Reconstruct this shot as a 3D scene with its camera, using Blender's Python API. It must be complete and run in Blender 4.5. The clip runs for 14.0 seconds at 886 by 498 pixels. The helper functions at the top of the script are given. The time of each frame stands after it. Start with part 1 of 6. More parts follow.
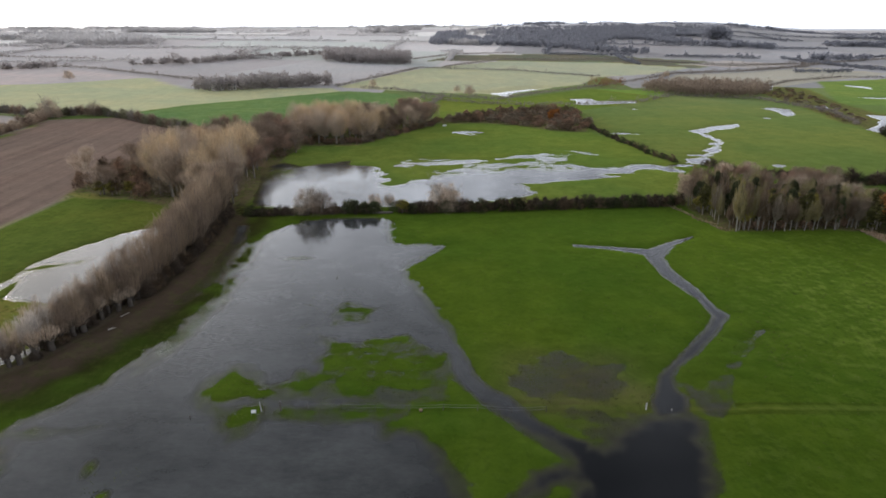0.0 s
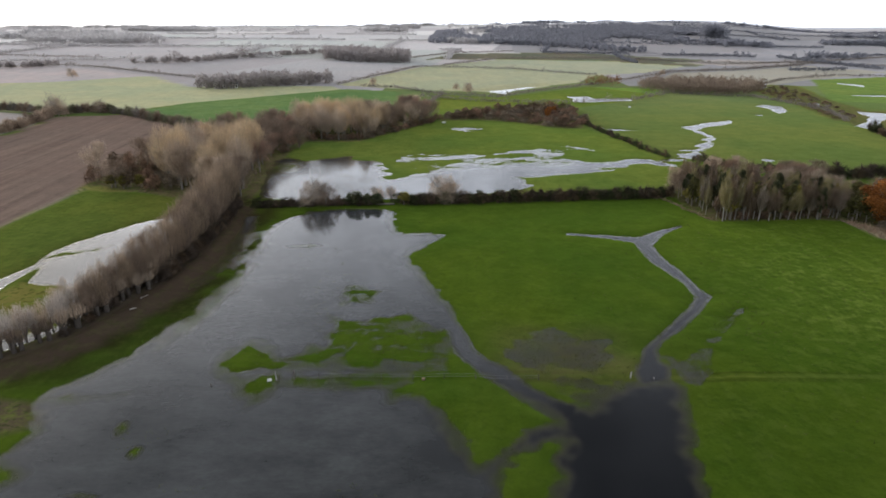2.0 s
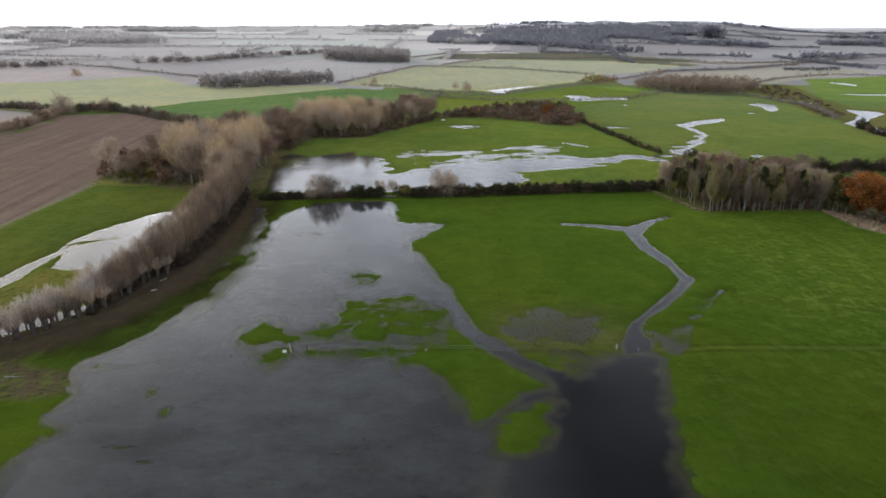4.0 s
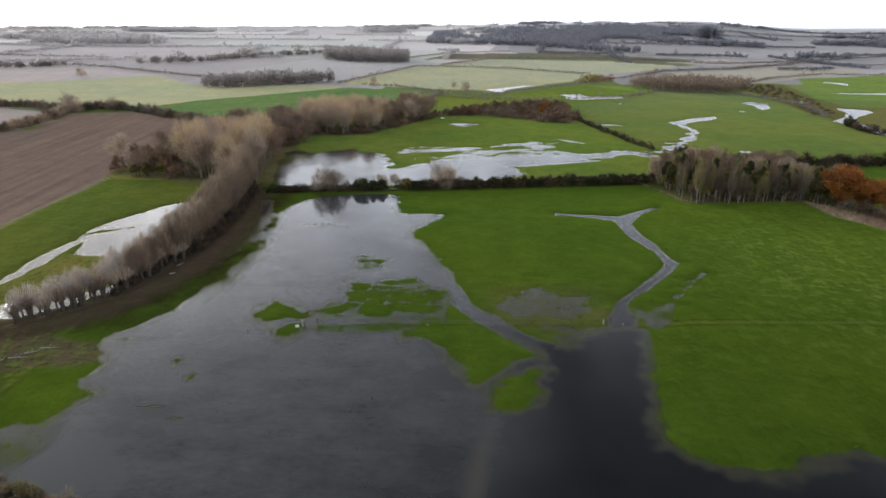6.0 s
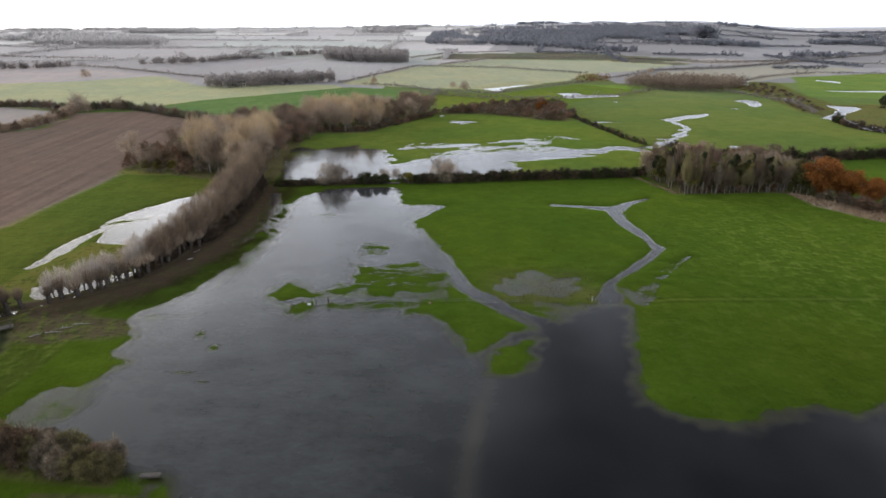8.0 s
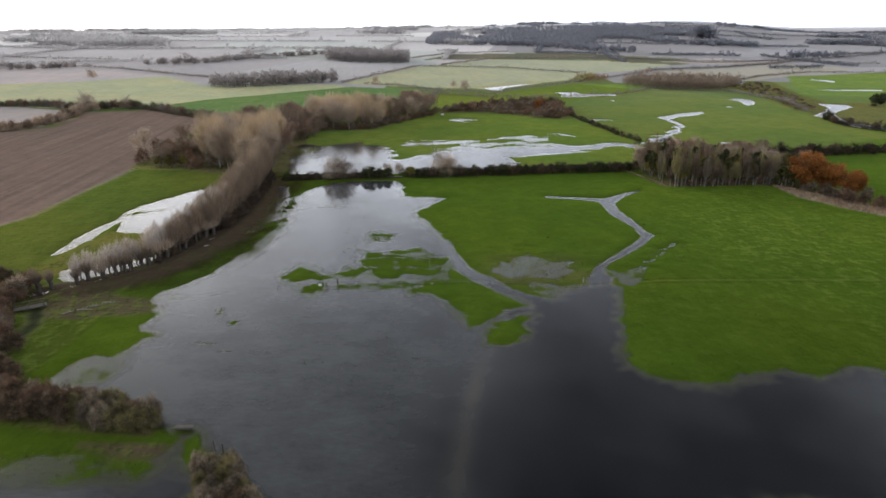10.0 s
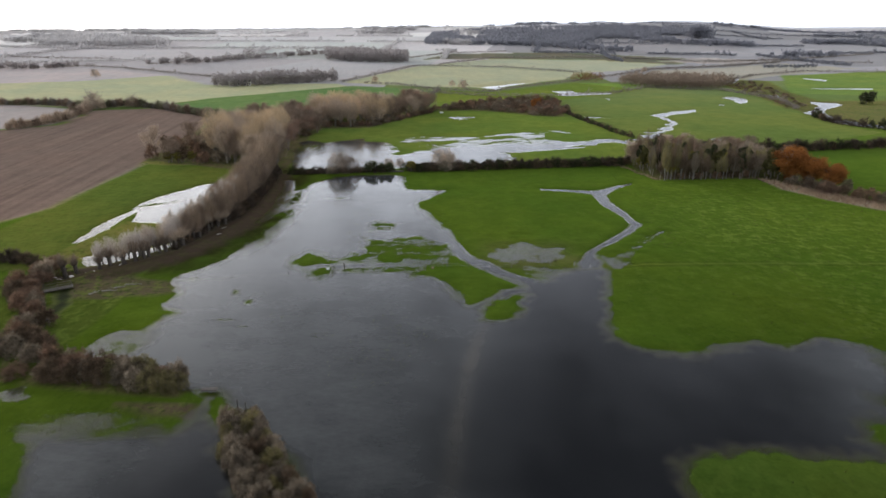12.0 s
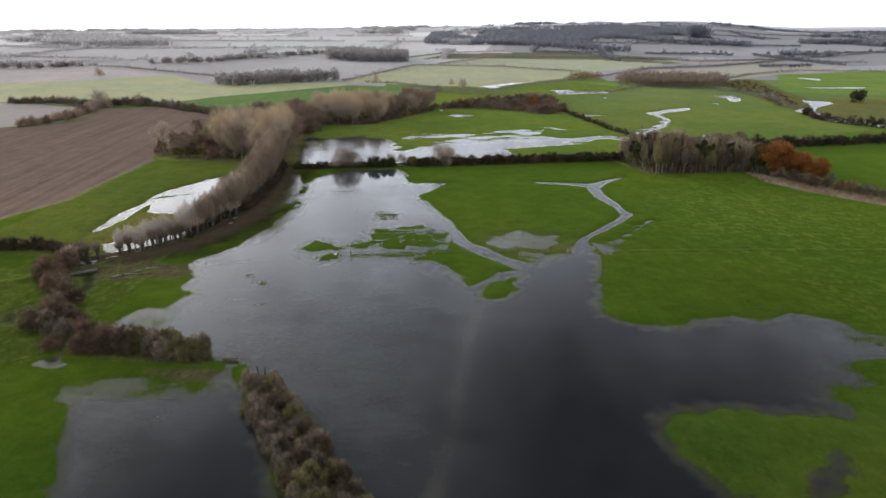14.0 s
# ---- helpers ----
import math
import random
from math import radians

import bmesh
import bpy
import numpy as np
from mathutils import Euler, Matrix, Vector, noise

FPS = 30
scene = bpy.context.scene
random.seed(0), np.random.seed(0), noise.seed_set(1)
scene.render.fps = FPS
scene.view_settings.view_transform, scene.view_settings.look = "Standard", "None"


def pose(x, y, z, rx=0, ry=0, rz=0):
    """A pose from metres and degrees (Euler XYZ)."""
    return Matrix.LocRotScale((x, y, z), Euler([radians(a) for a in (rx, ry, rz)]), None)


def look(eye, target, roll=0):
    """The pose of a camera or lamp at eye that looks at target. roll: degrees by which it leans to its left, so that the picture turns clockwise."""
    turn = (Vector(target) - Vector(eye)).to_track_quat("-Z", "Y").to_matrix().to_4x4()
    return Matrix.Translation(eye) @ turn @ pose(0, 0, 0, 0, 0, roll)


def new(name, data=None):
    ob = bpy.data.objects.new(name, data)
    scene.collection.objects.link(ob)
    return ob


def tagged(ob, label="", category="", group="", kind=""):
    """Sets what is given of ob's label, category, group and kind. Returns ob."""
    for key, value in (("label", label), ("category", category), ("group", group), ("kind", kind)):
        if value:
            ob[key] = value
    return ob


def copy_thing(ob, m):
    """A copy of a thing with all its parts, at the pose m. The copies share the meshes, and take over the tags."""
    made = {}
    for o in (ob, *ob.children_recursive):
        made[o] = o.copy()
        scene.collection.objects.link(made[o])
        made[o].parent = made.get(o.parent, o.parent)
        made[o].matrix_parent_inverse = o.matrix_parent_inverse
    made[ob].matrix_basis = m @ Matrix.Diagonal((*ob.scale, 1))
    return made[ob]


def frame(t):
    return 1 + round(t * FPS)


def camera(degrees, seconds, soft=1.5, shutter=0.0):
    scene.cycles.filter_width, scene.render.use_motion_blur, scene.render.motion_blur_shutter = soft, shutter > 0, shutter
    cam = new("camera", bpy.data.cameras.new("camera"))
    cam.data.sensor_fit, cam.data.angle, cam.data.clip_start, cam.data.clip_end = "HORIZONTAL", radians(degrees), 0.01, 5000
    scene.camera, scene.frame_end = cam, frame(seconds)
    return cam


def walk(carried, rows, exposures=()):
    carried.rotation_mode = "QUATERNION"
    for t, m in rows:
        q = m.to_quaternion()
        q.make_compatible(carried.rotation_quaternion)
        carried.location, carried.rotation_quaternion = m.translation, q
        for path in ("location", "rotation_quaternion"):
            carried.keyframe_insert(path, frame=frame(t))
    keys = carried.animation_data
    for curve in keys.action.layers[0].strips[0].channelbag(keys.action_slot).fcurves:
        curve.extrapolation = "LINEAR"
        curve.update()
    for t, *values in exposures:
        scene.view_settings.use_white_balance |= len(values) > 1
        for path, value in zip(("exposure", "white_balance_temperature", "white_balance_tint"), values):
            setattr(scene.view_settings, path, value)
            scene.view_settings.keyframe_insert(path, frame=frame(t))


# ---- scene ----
cam = camera(75.1, 14.0, soft=1.55)
PATH = [
    (0, (0.216, -1.156, 46.663), (0.143, 0.708, 45.94), -0.3),
    (0.5, (0.24, -2.841, 46.664), (0.168, -0.978, 45.939), -0.2),
    (1, (0.27, -4.529, 46.665), (0.198, -2.666, 45.941), -0.3),
    (1.5, (0.267, -6.265, 46.67), (0.196, -4.402, 45.945), -0.3),
    (2, (0.221, -8.068, 46.687), (0.152, -6.206, 45.961), -0.3),
    (2.5, (0.193, -9.915, 46.683), (0.124, -8.052, 45.957), -0.3),
    (3, (0.178, -11.812, 46.666), (0.11, -9.949, 45.94), -0.3),
    (5.5, (0.233, -21.68, 46.622), (0.17, -19.817, 45.898), -0.3),
    (6, (0.25, -23.719, 46.618), (0.188, -21.856, 45.894), -0.3),
    (6.5, (0.238, -25.792, 46.618), (0.177, -23.928, 45.895), -0.4),
    (7, (0.234, -27.886, 46.631), (0.173, -26.022, 45.908), -0.4),
    (7.5, (0.25, -30.009, 46.644), (0.189, -28.145, 45.922), -0.4),
    (8, (0.259, -32.106, 46.636), (0.199, -30.242, 45.913), -0.5),
    (10.5, (0.329, -42.465, 46.555), (0.268, -40.6, 45.834), -0.6),
    (11, (0.333, -44.486, 46.557), (0.274, -42.622, 45.836), -0.6),
    (11.5, (0.327, -46.489, 46.576), (0.268, -44.625, 45.855), -0.6),
    (12, (0.298, -48.517, 46.595), (0.241, -46.653, 45.874), -0.6),
    (12.5, (0.28, -50.512, 46.604), (0.223, -48.647, 45.884), -0.6),
    (13, (0.258, -52.52, 46.603), (0.201, -50.655, 45.883), -0.6),
    (13.5, (0.243, -54.541, 46.593), (0.188, -52.676, 45.872), -0.6),
    (14, (0.225, -56.564, 46.579), (0.17, -54.7, 45.858), -0.6),
]
walk(cam, [(t, look(eye, target, roll)) for t, eye, target, roll in PATH])

# ---- light: a bright overcast winter sky, sun veiled low ahead to the left ----
SUN_AZ, SUN_EL = radians(-46), radians(12)
SUN_DIR = Vector((math.sin(SUN_AZ) * math.cos(SUN_EL), math.cos(SUN_AZ) * math.cos(SUN_EL), math.sin(SUN_EL)))
world = bpy.data.worlds.new("overcast_sky")
scene.world = world
world.use_nodes = True
wn, wl = world.node_tree.nodes, world.node_tree.links
wn.clear()


def wmath(op, a, b=None, clamp=False):
    n = wn.new("ShaderNodeMath")
    n.operation, n.use_clamp = op, clamp
    for i, v in enumerate((a, b)):
        if v is None:
            continue
        if isinstance(v, (int, float)):
            n.inputs[i].default_value = v
        else:
            wl.new(v, n.inputs[i])
    return n.outputs[0]


sky = wn.new("ShaderNodeTexSky")
sky.sky_type, sky.sun_disc = "NISHITA", False
sky.sun_elevation, sky.sun_rotation = SUN_EL, SUN_AZ
sky.dust_density, sky.ozone_density = 3.0, 1.0
coord = wn.new("ShaderNodeTexCoord")
norm = wn.new("ShaderNodeVectorMath")
norm.operation = "NORMALIZE"
wl.new(coord.outputs["Generated"], norm.inputs[0])
sep = wn.new("ShaderNodeSeparateXYZ")
wl.new(norm.outputs[0], sep.inputs[0])
up = wmath("MAXIMUM", sep.outputs[2], 0.0)
# clouds flatten towards the horizon
flat = wn.new("ShaderNodeCombineXYZ")
deep = wmath("ADD", up, 0.12)
wl.new(wmath("DIVIDE", sep.outputs[0], deep), flat.inputs[0])
wl.new(wmath("DIVIDE", sep.outputs[1], deep), flat.inputs[1])
cloud = wn.new("ShaderNodeTexNoise")
cloud.inputs["Scale"].default_value = 1.5
cloud.inputs["Detail"].default_value = 6
cloud.inputs["Roughness"].default_value = 0.55
wl.new(flat.outputs[0], cloud.inputs["Vector"])
billow = wn.new("ShaderNodeTexNoise")
billow.inputs["Scale"].default_value = 5.5
billow.inputs["Detail"].default_value = 5
billow.inputs["Distortion"].default_value = 0.6
wl.new(flat.outputs[0], billow.inputs["Vector"])
clouds = wmath("ADD", wmath("MULTIPLY", cloud.outputs[0], 0.62), wmath("MULTIPLY", billow.outputs[0], 0.38))
dot = wn.new("ShaderNodeVectorMath")
dot.operation = "DOT_PRODUCT"
dot.inputs[1].default_value = SUN_DIR
wl.new(norm.outputs[0], dot.inputs[0])
toward = wmath("MAXIMUM", dot.outputs["Value"], 0.0)
glow = wmath("POWER", toward, 9.0)
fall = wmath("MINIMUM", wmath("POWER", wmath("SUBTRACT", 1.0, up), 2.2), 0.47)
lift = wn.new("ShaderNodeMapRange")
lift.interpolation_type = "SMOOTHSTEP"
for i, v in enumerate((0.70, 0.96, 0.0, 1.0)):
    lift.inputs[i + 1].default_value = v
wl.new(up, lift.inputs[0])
# brighter on the side of the veiled sun, heavier cloud away from it
side = wmath("ADD", wmath("MULTIPLY", sep.outputs[0], math.sin(SUN_AZ)), wmath("MULTIPLY", sep.outputs[1], math.cos(SUN_AZ)))
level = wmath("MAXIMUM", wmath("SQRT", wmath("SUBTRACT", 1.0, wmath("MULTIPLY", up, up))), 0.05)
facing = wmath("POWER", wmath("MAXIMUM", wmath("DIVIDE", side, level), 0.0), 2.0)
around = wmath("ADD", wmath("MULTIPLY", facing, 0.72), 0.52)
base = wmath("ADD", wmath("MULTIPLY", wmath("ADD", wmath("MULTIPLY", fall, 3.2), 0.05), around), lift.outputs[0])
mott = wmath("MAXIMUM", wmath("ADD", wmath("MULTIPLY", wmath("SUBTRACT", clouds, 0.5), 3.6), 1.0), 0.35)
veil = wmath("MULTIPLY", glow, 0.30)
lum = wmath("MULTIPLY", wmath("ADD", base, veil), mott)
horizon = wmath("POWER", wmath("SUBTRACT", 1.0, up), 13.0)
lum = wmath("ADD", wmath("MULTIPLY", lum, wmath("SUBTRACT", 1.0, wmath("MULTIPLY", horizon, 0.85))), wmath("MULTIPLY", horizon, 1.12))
tint = wn.new("ShaderNodeMix")
tint.data_type = "RGBA"
tint.inputs[6].default_value = (0.90, 0.95, 1.075, 1)
tint.inputs[7].default_value = (0.98, 0.97, 0.98, 1)
wl.new(glow, tint.inputs[0])
scaled = wn.new("ShaderNodeVectorMath")
scaled.operation = "SCALE"
wl.new(tint.outputs[2], scaled.inputs[0])
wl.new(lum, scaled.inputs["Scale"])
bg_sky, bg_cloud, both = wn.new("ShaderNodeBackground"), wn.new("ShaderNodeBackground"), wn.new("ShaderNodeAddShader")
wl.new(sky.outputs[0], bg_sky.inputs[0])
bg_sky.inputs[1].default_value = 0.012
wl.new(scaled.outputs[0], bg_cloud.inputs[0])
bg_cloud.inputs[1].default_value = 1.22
wl.new(bg_sky.outputs[0], both.inputs[0])
wl.new(bg_cloud.outputs[0], both.inputs[1])
wout = wn.new("ShaderNodeOutputWorld")
wl.new(both.outputs[0], wout.inputs[0])

sun = new("sun", bpy.data.lights.new("sun", "SUN"))
sun.data.energy, sun.data.angle, sun.data.color = 0.8, radians(12), (1.0, 0.95, 0.88)
sun.matrix_world = look(SUN_DIR * 500, (0, 0, 0))


# ---- materials ----
def nodes_of(mat):
    return mat.node_tree.nodes, mat.node_tree.links


def blank(name, rough=0.9, spec=0.2):
    mat = bpy.data.materials.new(name)
    mat.use_nodes = True
    n, l = nodes_of(mat)
    b = n["Principled BSDF"]
    b.inputs["Roughness"].default_value = rough
    b.inputs["Specular IOR Level"].default_value = spec
    return mat, n, l, b


def noise_tex(n, l, scale, detail=4, rough=0.6, vec=None, size=None):
    t = n.new("ShaderNodeTexNoise")
    t.inputs["Scale"].default_value = scale
    t.inputs["Detail"].default_value = detail
    t.inputs["Roughness"].default_value = rough
    if vec is not None:
        if size:
            m = n.new("ShaderNodeMapping")
            m.inputs["Scale"].default_value = size
            l.new(vec, m.inputs[0])
            vec = m.outputs[0]
        l.new(vec, t.inputs["Vector"])
    return t.outputs[0]


def ramp(n, l, src, lo, hi, a=0.0, b=1.0):
    r = n.new("ShaderNodeMapRange")
    r.interpolation_type = "SMOOTHSTEP"
    for i, v in enumerate((lo, hi, a, b)):
        r.inputs[i + 1].default_value = v
    l.new(src, r.inputs[0])
    return r.outputs[0]


def mix(n, l, fac, a, b, blend="MIX"):
    m = n.new("ShaderNodeMix")
    m.data_type, m.blend_type = "RGBA", blend
    for i, v in ((0, fac), (6, a), (7, b)):
        if isinstance(v, (int, float)):
            m.inputs[i].default_value = v
        elif isinstance(v, tuple):
            m.inputs[i].default_value = (*v, 1)
        else:
            l.new(v, m.inputs[i])
    return m.outputs[2]


def mth(n, l, op, a, b=None):
    m = n.new("ShaderNodeMath")
    m.operation = op
    for i, v in enumerate((a, b)):
        if v is None:
            continue
        if isinstance(v, (int, float)):
            m.inputs[i].default_value = v
        else:
            l.new(v, m.inputs[i])
    return m.outputs[0]


def ground_material():
    mat, n, l, b = blank("meadow_and_fields", 1.0, 0.0)
    geo = n.new("ShaderNodeNewGeometry")
    pos = geo.outputs["Position"]
    xyz = n.new("ShaderNodeSeparateXYZ")
    l.new(pos, xyz.inputs[0])
    fa = n.new("ShaderNodeAttribute")
    fa.attribute_name = "field_colour"
    fu = n.new("ShaderNodeAttribute")
    fu.attribute_name = "furrow"
    ro = n.new("ShaderNodeAttribute")
    ro.attribute_name = "rough_grass"
    dry = n.new("ShaderNodeAttribute")
    dry.attribute_name = "stalk_and_haze_sheen"
    lush = mth(n, l, "SUBTRACT", 1.0, mth(n, l, "MULTIPLY", mth(n, l, "ABSOLUTE", dry.outputs["Fac"]), 0.85))
    big = noise_tex(n, l, 0.018, 5, 0.6, pos)
    mid = noise_tex(n, l, 0.16, 6, 0.65, pos)
    fine = noise_tex(n, l, 1.3, 5, 0.7, pos)
    tuft = noise_tex(n, l, 0.85, 5, 0.65, pos)
    c = mix(n, l, mth(n, l, "MULTIPLY", ramp(n, l, big, 0.38, 0.62, 0.0, 1.0), lush), fa.outputs["Color"], (1.5, 1.2, 1.1), "MULTIPLY")
    wide = noise_tex(n, l, 0.05, 4, 0.6, pos, (1.0, 0.6, 1.0))
    c = mix(n, l, mth(n, l, "MULTIPLY", ramp(n, l, wide, 0.42, 0.68, 0.0, 0.5), lush), c, (0.72, 0.82, 0.9), "MULTIPLY")
    worn = mth(n, l, "SUBTRACT", 0.9, mth(n, l, "MULTIPLY", mth(n, l, "ABSOLUTE", dry.outputs["Fac"]), 0.5))
    c = mix(n, l, worn, c, mix(n, l, ramp(n, l, mid, 0.3, 0.7), (0.80, 0.83, 0.80), (1.20, 1.17, 1.17)), "MULTIPLY")
    c = mix(n, l, worn, c, mix(n, l, fine, (0.7, 0.73, 0.73), (1.28, 1.25, 1.22)), "MULTIPLY")
    # dark rush tufts and yellowed blades in the rough pasture
    c = mix(n, l, mth(n, l, "MULTIPLY", ramp(n, l, tuft, 0.52, 0.62), mth(n, l, "ADD", mth(n, l, "MULTIPLY", ro.outputs["Fac"], 0.5), 0.16)), c, (0.022, 0.042, 0.007))
    yel = noise_tex(n, l, 0.42, 6, 0.72, pos)
    c = mix(n, l, mth(n, l, "MULTIPLY", ramp(n, l, yel, 0.46, 0.66), mth(n, l, "MULTIPLY", ro.outputs["Fac"], 0.6)), c, (0.13, 0.165, 0.03))
    # plough furrows and drill lines
    rot = n.new("ShaderNodeMapping")
    rot.inputs["Rotation"].default_value = (0, 0, radians(-8))
    l.new(pos, rot.inputs[0])
    streak = noise_tex(n, l, 0.5, 4, 0.65, rot.outputs[0], (1.0, 0.02, 1.0))
    c = mix(n, l, mth(n, l, "MULTIPLY", fu.outputs["Fac"], 0.42), c, mix(n, l, 1.0, c, mix(n, l, ramp(n, l, streak, 0.3, 0.7), (0.62, 0.62, 0.62), (1.35, 1.33, 1.3)), "MULTIPLY"))
    # wet margin and silted bottom under the flood
    edge = mth(n, l, "ADD", xyz.outputs[2], mth(n, l, "MULTIPLY", mth(n, l, "SUBTRACT", fine, 0.5), 0.05))
    low = mth(n, l, "LESS_THAN", xyz.outputs[2], 1.5)
    wet = mth(n, l, "MULTIPLY", ramp(n, l, edge, 0.015, -0.06, 0.0, 0.26), low)
    c = mix(n, l, wet, c, (0.15, 0.125, 0.082))
    silt = ramp(n, l, edge, -0.10, -0.32)
    c = mix(n, l, silt, c, (0.028, 0.026, 0.022))
    l.new(c, b.inputs["Base Color"])
    # whitish sheen of dry stalks, and over far fields a stand-in for haze
    l.new(mth(n, l, "MULTIPLY", mth(n, l, "ADD", mth(n, l, "MULTIPLY", dry.outputs["Fac"], 0.05), 0.25), ramp(n, l, dry.outputs["Fac"], -0.9, -0.1)), b.inputs["Sheen Weight"])
    l.new(mix(n, l, ramp(n, l, dry.outputs["Fac"], 0.0, 0.8), (0.36, 0.56, 0.08), (0.95, 0.93, 0.93)), b.inputs["Sheen Tint"])
    b.inputs["Sheen Roughness"].default_value = 0.45
    bump = n.new("ShaderNodeBump")
    bump.inputs["Strength"].default_value = 0.25
    bump.inputs["Distance"].default_value = 0.22
    l.new(mth(n, l, "ADD", fine, mth(n, l, "MULTIPLY", mid, 1.5)), bump.inputs["Height"])
    l.new(bump.outputs[0], b.inputs["Normal"])
    return mat


def water_material(name, calm, ruffled, streak=1.0):
    mat = bpy.data.materials.new(name)
    mat.use_nodes = True
    n, l = nodes_of(mat)
    n.clear()
    geo = n.new("ShaderNodeNewGeometry")
    pos = geo.outputs["Position"]
    rip = mth(n, l, "ADD", noise_tex(n, l, 1.1, 3, 0.5, pos, (1.0, 2.4, 1.0)), mth(n, l, "MULTIPLY", noise_tex(n, l, 2.6, 2, 0.5, pos, (0.8, 2.6, 1.0)), 0.6))
    patch = noise_tex(n, l, 0.035, 4, 0.6, pos)
    bump = n.new("ShaderNodeBump")
    bump.inputs["Distance"].default_value = 0.03
    l.new(ramp(n, l, patch, 0.40, 0.62, 0.10, 1.0), bump.inputs["Strength"])
    l.new(rip, bump.inputs["Height"])
    fres = n.new("ShaderNodeFresnel")
    fres.inputs["IOR"].default_value = 1.33
    l.new(bump.outputs[0], fres.inputs["Normal"])
    gloss = n.new("ShaderNodeBsdfGlossy")
    gloss.inputs["Color"].default_value = (1, 1, 1, 1)
    l.new(ramp(n, l, patch, 0.4, 0.65, calm, ruffled), gloss.inputs["Roughness"])
    l.new(bump.outputs[0], gloss.inputs["Normal"])
    mud = n.new("ShaderNodeBsdfDiffuse")
    murk = noise_tex(n, l, 0.05, 4, 0.6, pos)
    depth = n.new("ShaderNodeAttribute")
    depth.attribute_name = "depth"
    track = n.new("ShaderNodeAttribute")
    track.attribute_name = "stirred"
    tone = mix(n, l, ramp(n, l, murk, 0.35, 0.7), (0.003, 0.0035, 0.0045), (0.0105, 0.011, 0.012))
    tone = mix(n, l, ramp(n, l, depth.outputs["Fac"], 0.03, 0.24), (0.088, 0.078, 0.062), tone)
    cloudy = n.new("ShaderNodeAttribute")
    cloudy.attribute_name = "silt_and_glint"
    stain = noise_tex(n, l, 0.11, 6, 0.68, pos, (1.0, 1.7, 1.0))
    # the finer noise paints the lightness of ripples into the silt tone
    tone = mix(n, l, mth(n, l, "MULTIPLY", cloudy.outputs["Fac"], mth(n, l, "MULTIPLY", ramp(n, l, stain, 0.25, 0.75, 0.45, 1.0), ramp(n, l, noise_tex(n, l, 0.8, 5, 0.7, pos, (1.0, 2.0, 1.0)), 0.3, 0.7, 0.88, 1.12))), tone, (0.070, 0.073, 0.070))
    l.new(mix(n, l, track.outputs["Fac"], tone, (0.075, 0.068, 0.056)), mud.inputs["Color"])
    clear = n.new("ShaderNodeBsdfTransparent")
    clear.inputs["Color"].default_value = (0.86, 0.84, 0.78, 1)
    body = n.new("ShaderNodeMixShader")
    l.new(ramp(n, l, depth.outputs["Fac"], 0.02, 0.26, 0.05, 0.92), body.inputs[0])
    l.new(clear.outputs[0], body.inputs[1])
    l.new(mud.outputs[0], body.inputs[2])
    top = n.new("ShaderNodeMixShader")
    l.new(fres.outputs[0], top.inputs[0])
    l.new(body.outputs[0], top.inputs[1])
    l.new(gloss.outputs[0], top.inputs[2])
    # blades of drowned grass stand through the thinnest film
    blades = mth(n, l, "ADD", noise_tex(n, l, 1.5 * streak, 5, 0.7, pos, (0.8, 1.9, 1.0)), mth(n, l, "MULTIPLY", noise_tex(n, l, 0.4 * streak, 4, 0.65, pos, (0.6, 2.2, 1.0)), 0.8))
    film = ramp(n, l, mth(n, l, "ADD", depth.outputs["Fac"], mth(n, l, "MULTIPLY", mth(n, l, "SUBTRACT", blades, 0.9), 0.24)), 0.0, 0.04)
    gap = n.new("ShaderNodeBsdfTransparent")
    whole = n.new("ShaderNodeMixShader")
    l.new(film, whole.inputs[0])
    l.new(gap.outputs[0], whole.inputs[1])
    l.new(top.outputs[0], whole.inputs[2])
    out = n.new("ShaderNodeOutputMaterial")
    l.new(whole.outputs[0], out.inputs[0])
    return mat


def plant_material(name, dark, light, rough=0.85, vary=0.35, porous=0.25):
    mat, n, l, b = blank(name, rough, 0.15)
    info = n.new("ShaderNodeObjectInfo")
    geo = n.new("ShaderNodeNewGeometry")
    spot = noise_tex(n, l, 0.8, 3, 0.6, geo.outputs["Position"])
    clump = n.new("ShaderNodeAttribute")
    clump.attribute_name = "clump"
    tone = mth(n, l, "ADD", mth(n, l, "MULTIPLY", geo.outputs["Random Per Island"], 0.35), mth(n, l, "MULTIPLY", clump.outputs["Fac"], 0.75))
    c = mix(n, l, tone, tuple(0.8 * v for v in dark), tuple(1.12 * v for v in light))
    c = mix(n, l, 0.7, c, mix(n, l, spot, (0.6, 0.6, 0.6), (1.4, 1.4, 1.4)), "MULTIPLY")
    c = mix(n, l, vary, c, mix(n, l, info.outputs["Random"], (0.5, 0.5, 0.5), (1.5, 1.45, 1.4)), "MULTIPLY")
    l.new(c, b.inputs["Base Color"])
    # fine twigs and leaves let light through
    thin = n.new("ShaderNodeBsdfTranslucent")
    l.new(c, thin.inputs["Color"])
    both = n.new("ShaderNodeMixShader")
    both.inputs[0].default_value = porous
    l.new(b.outputs[0], both.inputs[1])
    l.new(thin.outputs[0], both.inputs[2])
    l.new(both.outputs[0], n["Material Output"].inputs[0])
    return mat


